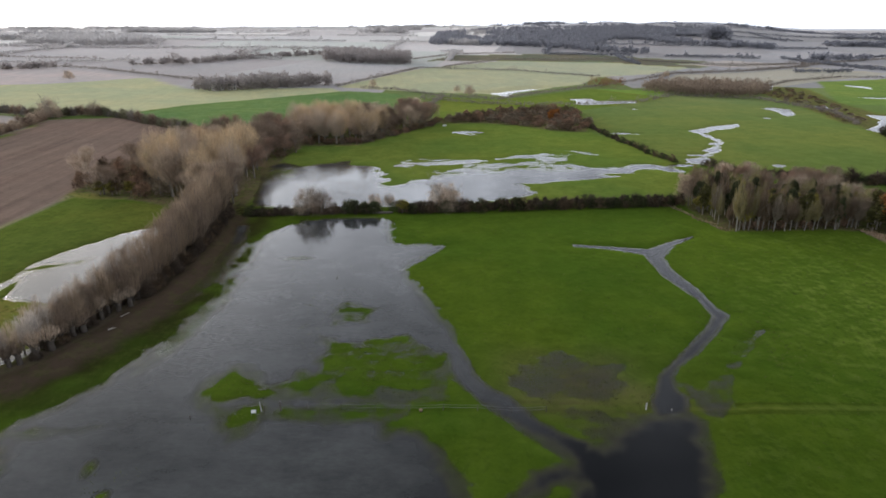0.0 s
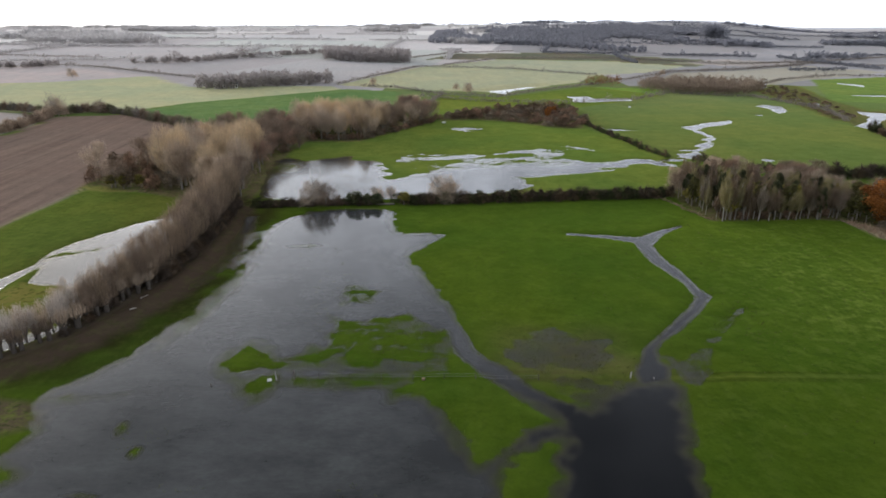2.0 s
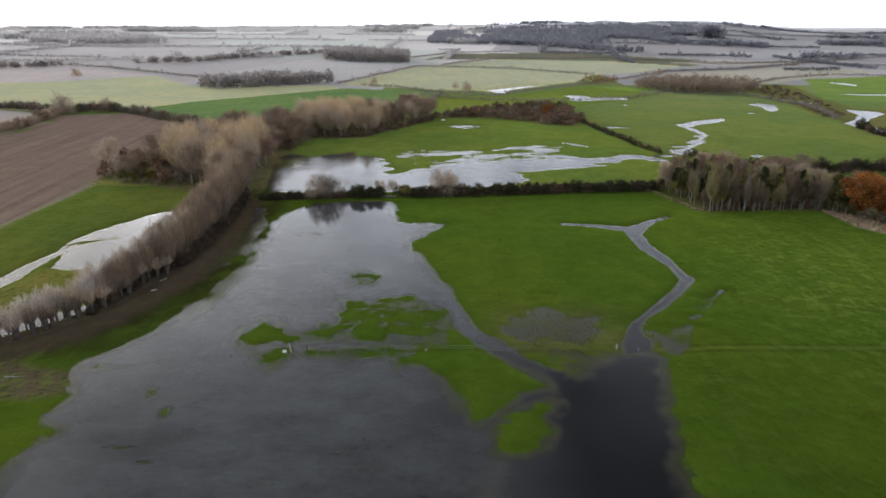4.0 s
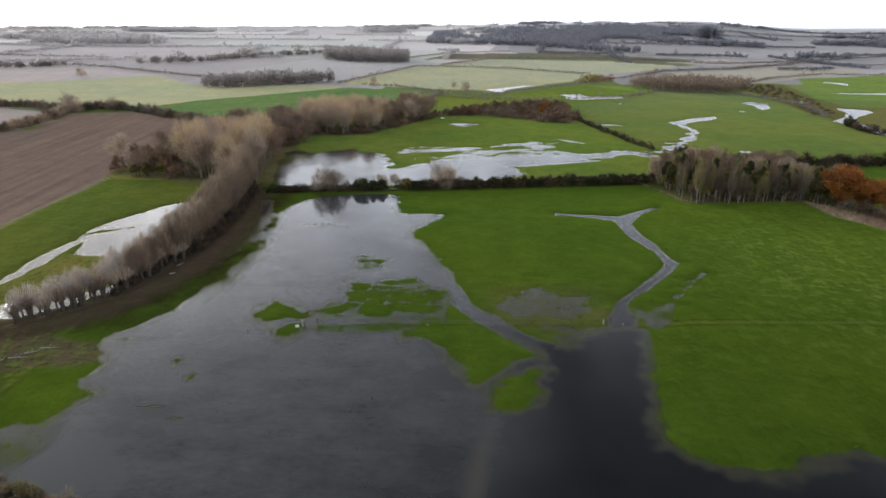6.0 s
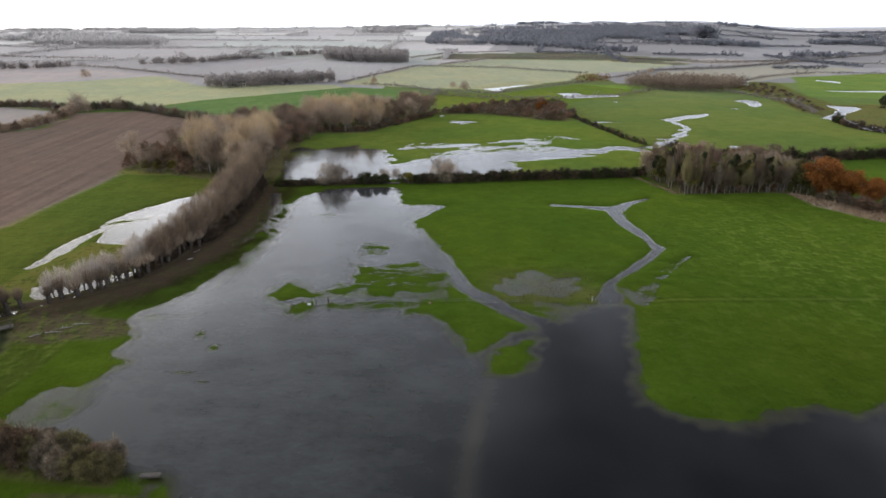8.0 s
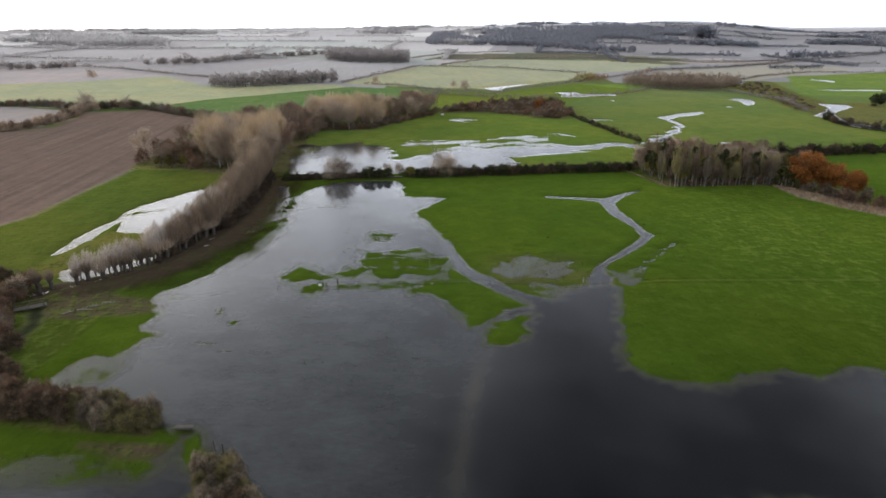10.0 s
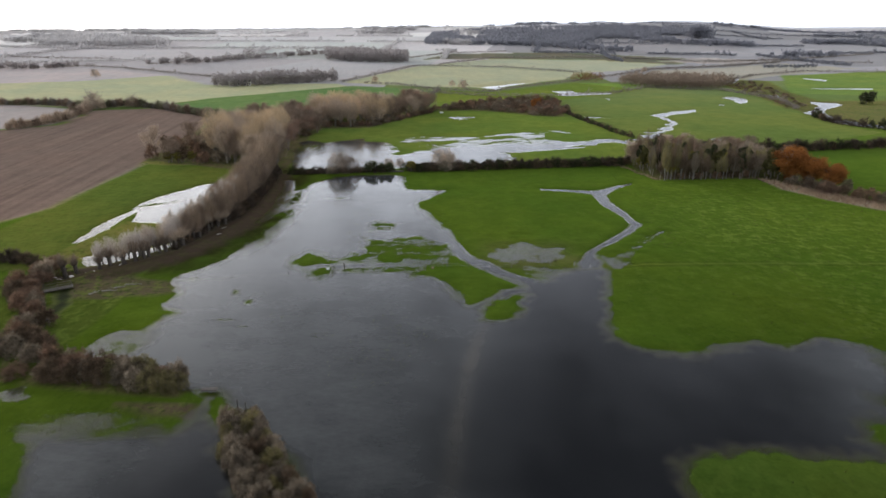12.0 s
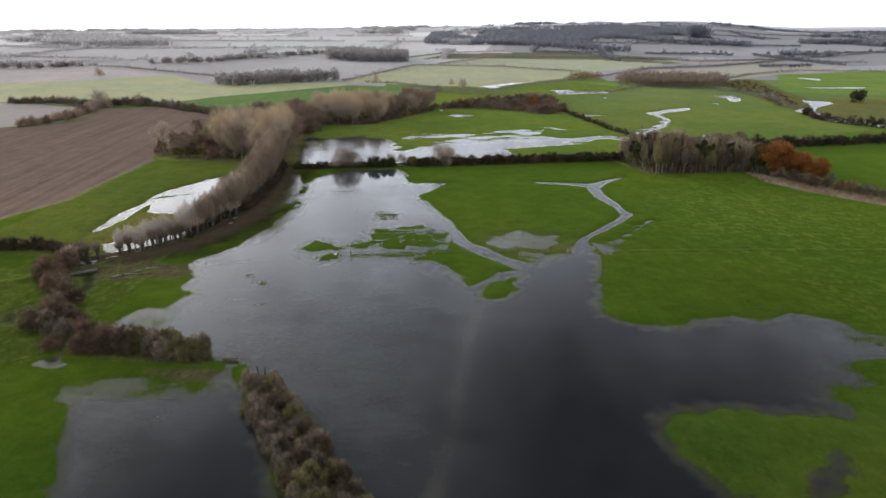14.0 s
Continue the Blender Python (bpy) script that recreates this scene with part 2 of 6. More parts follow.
def solid_material(name, dark, light, scale=6.0, rough=0.8, metal=0.0):
    mat, n, l, b = blank(name, rough, 0.3)
    tc = n.new("ShaderNodeNewGeometry")
    t1 = noise_tex(n, l, scale, 6, 0.7, tc.outputs["Position"])
    t2 = noise_tex(n, l, scale * 0.15, 3, 0.6, tc.outputs["Position"])
    c = mix(n, l, ramp(n, l, t1, 0.3, 0.7), dark, light)
    c = mix(n, l, 0.6, c, mix(n, l, t2, (0.6, 0.6, 0.6), (1.35, 1.35, 1.35)), "MULTIPLY")
    l.new(c, b.inputs["Base Color"])
    b.inputs["Metallic"].default_value = metal
    bump = n.new("ShaderNodeBump")
    bump.inputs["Strength"].default_value = 0.4
    bump.inputs["Distance"].default_value = 0.02
    l.new(t1, bump.inputs["Height"])
    l.new(bump.outputs[0], b.inputs["Normal"])
    return mat


M_GROUND = ground_material()
M_WATER = water_material("flood_water", 0.015, 0.06)
M_WATER_WIND = water_material("wind_ruffled_water", 0.05, 0.2, 0.3)
M_BARK = solid_material("grey_bark", (0.16, 0.135, 0.11), (0.32, 0.28, 0.24), 5)
M_BARK_DARK = solid_material("dark_wet_bark", (0.05, 0.042, 0.034), (0.13, 0.11, 0.09), 5)
M_BARK_PALE = solid_material("pale_bark", (0.20, 0.18, 0.15), (0.38, 0.35, 0.30), 4)
M_TWIG_GREY = plant_material("grey_brown_twigs", (0.38, 0.295, 0.215), (0.62, 0.5, 0.38))
M_TWIG_PALE = plant_material("pale_willow_twigs", (0.25, 0.18, 0.12), (0.44, 0.335, 0.235), vary=0.25)
M_TWIG_ASH = plant_material("ash_grey_willow_rods", (0.44, 0.385, 0.335), (0.72, 0.65, 0.57), vary=0.25)
M_TWIG_BROWN = plant_material("dark_brown_twigs", (0.18, 0.132, 0.095), (0.36, 0.275, 0.205))
M_TWIG_RED = plant_material("red_brown_twigs", (0.24, 0.148, 0.105), (0.42, 0.285, 0.21))
M_TWIG_GOLD = plant_material("golden_poplar_twigs", (0.42, 0.31, 0.19), (0.68, 0.52, 0.33))
M_TWIG_OLIVE = plant_material("olive_twigs", (0.13, 0.11, 0.05), (0.31, 0.265, 0.125))
M_LEAF_DARK = plant_material("ivy_leaves", (0.03, 0.04, 0.018), (0.1, 0.105, 0.05))
M_LEAF_MOSS = plant_material("moss_green_leaves", (0.05, 0.05, 0.018), (0.15, 0.14, 0.05))
M_LEAF_OLIVE = plant_material("yellowing_leaves", (0.12, 0.11, 0.025), (0.27, 0.235, 0.06))
M_LEAF_ORANGE = plant_material("orange_beech_leaves", (0.13, 0.05, 0.015), (0.46, 0.19, 0.05), vary=0.2)
# haze is painted into M_TWIG_FAR, M_WEST_FAR, M_WOOD_FAR and M_HEDGE_FAR: paler, greyer
M_TWIG_FAR = plant_material("hazed_grey_trees", (0.43, 0.39, 0.37), (0.55, 0.50, 0.475), porous=0.6)
M_WEST_FAR = plant_material("hazed_pale_hedge", (0.50, 0.485, 0.48), (0.60, 0.585, 0.58), porous=0.6)
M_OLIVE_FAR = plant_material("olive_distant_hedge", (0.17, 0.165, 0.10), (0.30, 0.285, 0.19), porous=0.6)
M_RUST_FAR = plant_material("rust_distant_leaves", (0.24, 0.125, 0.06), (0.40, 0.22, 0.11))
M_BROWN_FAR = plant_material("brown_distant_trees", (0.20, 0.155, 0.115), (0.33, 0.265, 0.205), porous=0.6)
M_WOOD_FAR = plant_material("hazed_blue_wood", (0.245, 0.25, 0.278), (0.32, 0.326, 0.358), porous=0.6)
M_HEDGE = plant_material("dark_hedge_twigs", (0.055, 0.042, 0.032), (0.135, 0.105, 0.08))
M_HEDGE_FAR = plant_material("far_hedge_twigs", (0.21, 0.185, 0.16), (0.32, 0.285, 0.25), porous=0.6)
M_BUSH_BROWN = plant_material("brown_bush_twigs", (0.050, 0.035, 0.024), (0.23, 0.165, 0.108))
M_BUSH_GREY = plant_material("grey_bush_twigs", (0.070, 0.055, 0.040), (0.36, 0.295, 0.215))
M_BUSH_RED = plant_material("russet_bush_twigs", (0.085, 0.053, 0.037), (0.36, 0.235, 0.16))
M_BUSH_OLIVE = plant_material("mossy_bush_twigs", (0.080, 0.068, 0.030), (0.33, 0.285, 0.135))
M_REED = plant_material("dead_reeds", (0.24, 0.17, 0.11), (0.45, 0.34, 0.24))
M_RUSH = plant_material("rush_tufts", (0.035, 0.05, 0.012), (0.12, 0.13, 0.035))
M_GRASS = plant_material("long_grass", (0.085, 0.14, 0.018), (0.19, 0.26, 0.045))
M_TIMBER = solid_material("weathered_timber", (0.07, 0.06, 0.05), (0.17, 0.15, 0.125), 8)
M_CONCRETE = solid_material("stained_concrete", (0.28, 0.27, 0.25), (0.48, 0.46, 0.43), 4)
M_WHITE = solid_material("white_board", (0.62, 0.62, 0.60), (0.82, 0.82, 0.80), 3, 0.6)
M_ROOF = solid_material("slate_roof", (0.16, 0.15, 0.15), (0.28, 0.265, 0.26), 3)
M_WALL = solid_material("rendered_wall", (0.50, 0.47, 0.42), (0.72, 0.69, 0.63), 2)
M_GLASS_DARK = solid_material("dark_window", (0.02, 0.022, 0.025), (0.05, 0.055, 0.06), 2, 0.15)
M_WIRE = solid_material("fence_wire", (0.18, 0.18, 0.18), (0.3, 0.3, 0.3), 8, 0.5, 0.7)


# ---- plan of the land, in metres; y runs up the valley ----
FLOOD = [
    [(-56.6, 54.6), (-55.6, 51.7), (-53.2, 48.2), (-53.4, 43.5), (-49.4, 40.6), (-51.6, 37.9), (-53.1, 34.4), (-57.2, 34.0), (-58.3, 28.3), (-51.9, 23.6),
     (-45.4, 21.0), (-37.1, 17.6), (-34.7, 17.1), (-33.0, 17.1), (-29.2, 13.4), (-23.2, 6.8), (-16.8, -1.4), (-11.3, -9.4), (4, -40),
     (60, -48), (36, -13), (29.4, -8.4), (27.4, -5.0), (26.2, -1.7), (25.3, 1.8), (25.9, 4.0), (28.6, 5.6), (34.4, 6.2),
     (39.2, 5.8), (46.0, 5.3), (49.9, 4.4), (50.7, 6.0), (49.6, 9.0), (25, 25), (25.4, 35.7), (26.6, 42.2),
     (27.9, 48.0), (29.6, 54.0), (30.9, 59.0), (29.5, 61.4), (25.6, 61.6), (22.9, 60.9), (21.9, 59.2), (19.0, 57.2), (15.9, 55.3), (13.4, 56.0), (11.9, 52.1),
     (9.4, 50.8), (6.3, 48.6), (3.2, 45.4), (2.0, 44.6), (1.2, 46.9), (-0.1, 50.1), (-1.1, 52.7), (-3.0, 55.4), (-4.9, 57.3), (-12, 60), (-40, 60)],
    [(49.6, 9.0), (50.9, 10.9), (53.0, 12.2), (56.8, 11.0), (57.7, 12.3), (56.8, 15.8), (55.9, 17.3), (63.3, 18.6), (68, 20), (67.6, 24.5),
     (66.0, 27.0), (64.3, 29.3), (60.5, 32.2), (57.2, 33.2), (53.8, 32.2), (50.4, 31.2), (47.2, 33.2), (44.4, 32.0), (41.6, 31.0),
     (36.4, 28.6), (31.8, 28.6), (29.0, 29.4), (26.3, 32.8), (14, 36), (12, 18), (28, 7.5), (40, 7.2), (48, 7.5)],
    [(29.5, 61.4), (30.6, 64.7), (29.7, 66.6), (30.2, 69.4), (32.0, 72.3), (36.4, 76.3), (41.4, 82.3), (46.2, 88.7), (45.0, 92.0), (44.6, 100.4), (43.0, 108), (43.2, 114.9),
     (48, 122.5), (54.4, 127.8), (54.4, 129.6), (47.7, 125.4), (41.0, 120.4), (33.7, 121.8), (24.8, 123.0), (24.7, 121.2),
     (33.2, 119.2), (38.9, 116.6), (39.4, 105), (42.4, 95.0), (42.6, 88.6), (40.2, 84.4), (36.9, 80.6), (32.5, 75.4), (29.8, 72.3), (27.8, 70.0), (26.4, 66.5), (24.9, 63.3), (24.6, 60.0)],
    [(-40, 55), (-56.6, 54.6), (-56.3, 57.3), (-53.0, 60.9), (-52.7, 62.8), (-51.2, 65.5), (-50.9, 69.1), (-49.6, 74.7), (-47.4, 77.3), (-45.9, 80.0), (-46.2, 84.9),
     (-43.6, 92.6), (-44.7, 97.5), (-46.2, 105.6), (-46.0, 111.7), (-47.7, 122.1), (-45.4, 132.6), (-41.5, 139.0), (-30, 142.2), (-22.8, 142.6), (-18.2, 138.5),
     (-15.6, 122.8), (-3.8, 120.9), (-6.7, 115.6), (-11.1, 109.5), (-10.0, 103.7), (-7.9, 98.5), (-5.4, 91.4), (-3.1, 85.1), (-0.9, 79.5), (-2.5, 74), (-1.6, 69), (-2, 63), (-24, 58)],
    [(-56.9, 134.3), (-53.6, 134.3), (-50.2, 119.6), (-48.8, 107.8), (-49.3, 101.5), (-49.8, 92.1), (-51.4, 90.3), (-52.3, 101.5),
     (-51.7, 110.0), (-54.1, 122.2)],
    [(-56.2, 9.2), (-50.9, 9.4), (-43.8, 9.8), (-38.4, 10.4), (-35.8, 9.0), (-34.6, 13.4), (-34.4, 17.0), (-32.4, 17.0), (-32.0, 13),
     (-27.6, 8.0), (-24.3, 3.0), (-21.7, -2.4), (-18.2, -9.5), (-6.7, -30), (-50, -30), (-44.2, -9.9), (-45.6, -5.5), (-48.4, 0.3), (-52.4, 5.9)],
    [(-63.4, 16.0), (-63.2, 18.4), (-60.6, 18.4), (-58.4, 15.6), (-61, 14.9)],
    [(-76.2, 133.1), (-82.6, 127.3), (-87.3, 117.7), (-90.4, 110.5), (-90.4, 99.0), (-91.4, 90.8), (-90.6, 81.6), (-90.4, 75.7),
     (-89.2, 75.2), (-88.4, 79.6), (-88.0, 86.4), (-88.2, 96.0), (-87.8, 100.3), (-84.8, 91.5), (-75.2, 90.0), (-66, 91.5), (-64, 107.6),
     (-66.5, 122.0)],
    [(-81.8, 67.0), (-77.9, 71.1), (-70.6, 71.2), (-67.2, 75.7), (-64.0, 86.8), (-64.5, 95), (-60.6, 95), (-60.4, 89.2), (-61.4, 82.6),
     (-64.6, 71.3), (-69.0, 65.8), (-72.3, 60.8), (-77.3, 58.0)],
    [(-79, 28), (-73.5, 28), (-70, 37), (-70.5, 44), (-74.5, 51), (-78, 57), (-81.5, 56), (-78, 50), (-74.5, 45), (-73.5, 38), (-77, 33.5), (-82, 34)],
    [(-68, 157), (-70.5, 157), (-83, 202), (-79.5, 202)],
    # the old ditch that runs out of the lake into the deep pool
    [(-3.1, 85.1), (-0.9, 79.5), (1.1, 74.5), (2.3, 69.4), (4.2, 66.6), (6.8, 64.6), (8.1, 62.2), (10.3, 59.4), (12.8, 57.2), (15.9, 55.6), (15, 50), (11.9, 52.1),
     (10.3, 53.7), (7.9, 56.1), (5.3, 59.2), (3.3, 61.6), (1.1, 64.5), (-0.9, 67.1), (-1.6, 69.9), (-2.5, 74.4), (-5.1, 77.6), (-8, 81)],
    # wet corner in the south-eastern meadow
    [(44.1, -1.5), (44.6, -3.3), (42.8, -6.0), (39.0, -9.6), (35.6, -8.7), (38.4, -5.2)],
]
FAR_FLOOD = [
    [(-59.1, 150.6), (-66.9, 182.4), (-70.3, 200.0), (-66.4, 206.9), (-57.7, 200.0), (-42.9, 206.8), (-35.3, 202.2), (-29.1, 189.3),
     (-23.3, 175.9), (-15.6, 182.5), (-7.6, 188.4), (8, 196), (33.3, 204.6), (50.6, 202.0), (64.0, 202.0), (75.8, 204.2), (84.0, 212.4),
     (96.1, 230.4), (106.5, 248.0), (109, 246.5), (104.5, 234.6), (92.5, 217.3), (83.2, 201.6), (73.2, 194.5), (62.6, 195.6), (50.0, 188.3),
     (34.3, 181.5), (19.3, 176.0), (22.1, 164.1), (12.2, 157.9), (-20.7, 150.8), (-45.6, 148.3)],
    [(-26.1, 201.2), (-7.6, 190.4), (8, 194), (33, 204.0), (47.8, 222.9), (46.7, 232.1), (30, 224), (8.2, 212.5), (-18.5, 207.3)],
    [(106.2, 243.4), (107, 259), (105.5, 268), (106, 277), (119, 286.5), (137, 297), (135, 288), (115, 274), (110.5, 268), (110.4, 246.4)],
    [(175, 353), (177, 339), (172, 319), (183, 329), (190, 350), (184, 359)], [(214, 370), (207, 350), (212, 346), (220, 367)],
    [(187, 280), (202, 292), (214, 309), (219, 330), (233, 320), (230, 311), (210, 294), (199, 276), (195, 255), (198, 245), (215, 215),
     (211, 213), (190.2, 236.9), (186.5, 245.8), (190, 269)],
    [(8, 439), (22, 419), (28, 403), (39, 435), (68, 467), (67, 483), (40, 473), (22, 447)], [(66, 404), (73, 390), (76, 374), (87, 383), (87, 404)], [(216, 458), (233, 457), (258, 507), (258, 518), (241, 491), (234, 492)],
    [(262, 410), (310, 406), (305, 396), (270, 401)], [(302, 489), (309, 457), (318, 478), (310, 499)], [(496, 829), (517, 814), (543, 870), (526, 875)],
    [(65, 275), (77, 269), (72, 264)], [(96, 356), (103, 351), (98, 345)], [(-5, 270), (7, 270), (1, 265.5)],
    [(69, 374), (75, 399), (79, 392), (111, 389), (111, 379), (74, 369)], [(157, 318), (164, 316), (158, 310)],
    [(109.7, 205.3), (114.2, 206.4), (110.6, 199.7), (108.2, 200.8)],
]
ISLANDS = [
    [(2.2, 44.8), (1.2, 46.9), (-0.1, 50.1), (-1.1, 52.7), (-3.0, 55.4), (-4.9, 57.1), (-9, 57.6), (-9, 60.8), (-2, 62.0), (3.0, 61.6), (5.3, 59.2), (7.9, 56.1), (10.3, 53.7), (11.7, 52.1), (9.4, 50.8), (6.3, 48.6), (3.3, 45.5)],
    [(-35.3, 64.1), (-34.3, 67.6), (-32.4, 69.6), (-29.6, 67.6), (-27.4, 65.4), (-27.2, 62.7), (-31.1, 62.2), (-33.7, 62.5)],
    [(-32.0, 60.7), (-26.8, 60.8), (-26.0, 58.1), (-27.5, 56.3), (-29.7, 57.4)],
    [(12.6, 48.4), (10.6, 48.6), (7.9, 46.1), (6.0, 43.8), (4.7, 41.1), (4.4, 39.1), (6.1, 38.9), (9.2, 39.3), (10.3, 41.9), (11.1, 45.5)],
    [(-26.2, 183.4), (-21.1, 185.4), (-19.2, 179.6), (-23.2, 175.0)], [(-16, 196), (-4, 197), (2, 201), (-10, 203)],
    [(6, 205), (22, 210), (34, 219), (18, 214)],
    [(-91.7, 101.0), (-90.3, 104.9), (-87.8, 107.2), (-80.3, 110.7), (-80.2, 110.2), (-87.5, 106.6), (-89.8, 104.2), (-91.2, 100.8)],
]
# drowned grass that shows through a film of water: outline, level of the ground, softness of the edge
DROWNED = [
    ([(-24.2, 80.5), (-20.0, 81.5), (-12.9, 79.5), (-6.7, 80.2), (-4.2, 76.5), (-2.6, 71.5), (-2.2, 65.5), (-3.2, 63.8), (-25.0, 62.9), (-24.8, 65.4), (-22.8, 69.0), (-22.6, 74.1)], 0.020, 2.4),
    ([(-22.5, 83.5), (-22.8, 91.8), (-18, 93.2), (-13.6, 90.8), (-13.2, 83.2), (-18, 82.0)], 0.008, 2.2),
    ([(-24.0, 58.2), (-7.8, 58.2), (-2.0, 61.4), (-10, 61.6), (-24.5, 61.2)], -0.004, 1.2),
    ([(7.0, 63.0), (5.4, 68.0), (8.5, 74.0), (14, 78), (19, 75.5), (24.5, 76.0), (28.4, 70.5), (26.0, 66.5), (24.8, 63), (22.3, 60.9), (20, 58.6), (15.9, 56.6), (12.6, 58.2)], -0.040, 4.0),
    ([(30.4, 64.0), (30.8, 69.0), (33, 67.5), (36.5, 71.5), (43, 79.5), (49.5, 85.5), (51, 83.0), (46, 76), (41, 70), (36.6, 63.4), (33.5, 61.5)], -0.028, 1.6),
    ([(66.5, 19), (61, 24), (63, 28.5), (69, 25)], -0.012, 2.0),
]
# grass that stands just through the flood: centre, radii, height of the ground there
SHALLOWS = [((-35, 113), (5, 2.0), -0.02), ((-42, 49), (1.4, 2.6), -0.03), ((-38, 45), (1.3, 1.8), -0.03), ((-40.4, 38.3), (2.6, 0.8), 0.0, 1.4), ((-36.2, 36.0), (1.6, 0.7), -0.01, 1.4), ((-52, 30), (5, 5), -0.05),
            ((-48, 10.5), (12, 3.4), -0.03, 2.0), ((-51, 106), (4.5, 24), -0.05), ((-45.5, 82), (2.5, 14), -0.06), ((14, 200), (34, 11), -0.03), ((40, 222), (18, 14), 0.0),
            ((-16, 193), (14, 12), 0.02), ((-62, 190), (8, 12), -0.03)]


def vnoise(x, y, scale, seed):
    """Smooth value noise, about -1 to 1."""
    x, y = x / scale + seed * 17.31, y / scale - seed * 9.77
    i, j = np.floor(x), np.floor(y)
    u, v = x - i, y - j
    u, v = u * u * (3 - 2 * u), v * v * (3 - 2 * v)

    def lattice(a, b):
        h = np.sin(a * 127.1 + b * 311.7 + seed * 74.7) * 43758.5453
        return (h - np.floor(h)) * 2 - 1

    return (lattice(i, j) * (1 - u) + lattice(i + 1, j) * u) * (1 - v) + (lattice(i, j + 1) * (1 - u) + lattice(i + 1, j + 1) * u) * v


def signed(poly, x, y):
    """Distance to a closed outline, negative inside."""
    p = np.array(poly, float)
    d2, inside = np.full(x.shape, 1e12), np.zeros(x.shape, bool)
    for a, b in zip(p, np.roll(p, -1, 0)):
        e = b - a
        t = np.clip(((x - a[0]) * e[0] + (y - a[1]) * e[1]) / (e @ e), 0, 1)
        d2 = np.minimum(d2, (x - a[0] - t * e[0]) ** 2 + (y - a[1] - t * e[1]) ** 2)
        hit = (a[1] > y) != (b[1] > y)
        with np.errstate(divide="ignore", invalid="ignore"):
            inside ^= hit & (x < a[0] + (y - a[1]) * e[0] / (e[1] if e[1] else 1e-9))
    return np.where(inside, -1, 1) * np.sqrt(d2)


def line_distance(line, x, y):
    d2 = np.full(x.shape, 1e12)
    p = np.array(line, float)
    for a, b in zip(p[:-1], p[1:]):
        e = b - a
        t = np.clip(((x - a[0]) * e[0] + (y - a[1]) * e[1]) / (e @ e), 0, 1)
        d2 = np.minimum(d2, (x - a[0] - t * e[0]) ** 2 + (y - a[1] - t * e[1]) ** 2)
    return np.sqrt(d2)


def rise(x, y):
    """The valley side and the wooded hill, above the flood plain."""
    u = -0.6 * x + 0.8 * y
    a = 40 * np.log1p(np.exp(np.minimum((u - 380) / 40, 60))) * 0.038
    b = 22 * np.exp(-((x - 600) ** 2 + (y - 1900) ** 2) / (2 * 450.0 ** 2))
    c = 30 * np.exp(-((x - 1000) / 140) ** 2 - ((y - 4400) / 300) ** 2) + 24 * np.exp(-((x - 1520) / 330) ** 4 - ((y - 4450) / 300) ** 2)
    # the plain stays low to the east
    flat_east = np.clip((x / (np.abs(y) + 1) - 0.41) / 0.15, 0, 1)
    return 42 * np.tanh(a / 42) * (1 - 0.78 * flat_east * flat_east * (3 - 2 * flat_east)) + np.where(y > 0, b + c, 0)


def near(poly, x, y, reach=14.0):
    """Signed distance, worked out only round the outline."""
    p = np.array(poly)
    lo, hi = p.min(0) - reach, p.max(0) + reach
    m = (x > lo[0]) & (x < hi[0]) & (y > lo[1]) & (y < hi[1])
    d = np.full(x.shape, reach)
    if m.any():
        d[m] = np.minimum(signed(poly, x[m], y[m]), reach)
    return d


AVENUE = [(-80.5, 58.0), (-75.5, 61.5), (-69.5, 66.3), (-65.1, 72.1), (-62.9, 83.6), (-60.5, 91.9), (-59.4, 107.7), (-61.4, 130.3), (-64.2, 146.0)]
LANE = [(-96, 38), (-84, 48), (-75.0, 55.4), (-69.0, 60.2), (-62.5, 66.4), (-58.2, 77.6), (-55.6, 88.5), (-55.0, 103.5), (-57.4, 122.1), (-60.9, 139.4)]


# narrow channels have steeper banks: outline number, steepness, narrowing
CHANNELS = {2: (2.4, 0.2), 4: (1.8, -0.6), 7: (2.2, -0.6), 9: (2.0, -0.5), 11: (2.4, 0.3)}


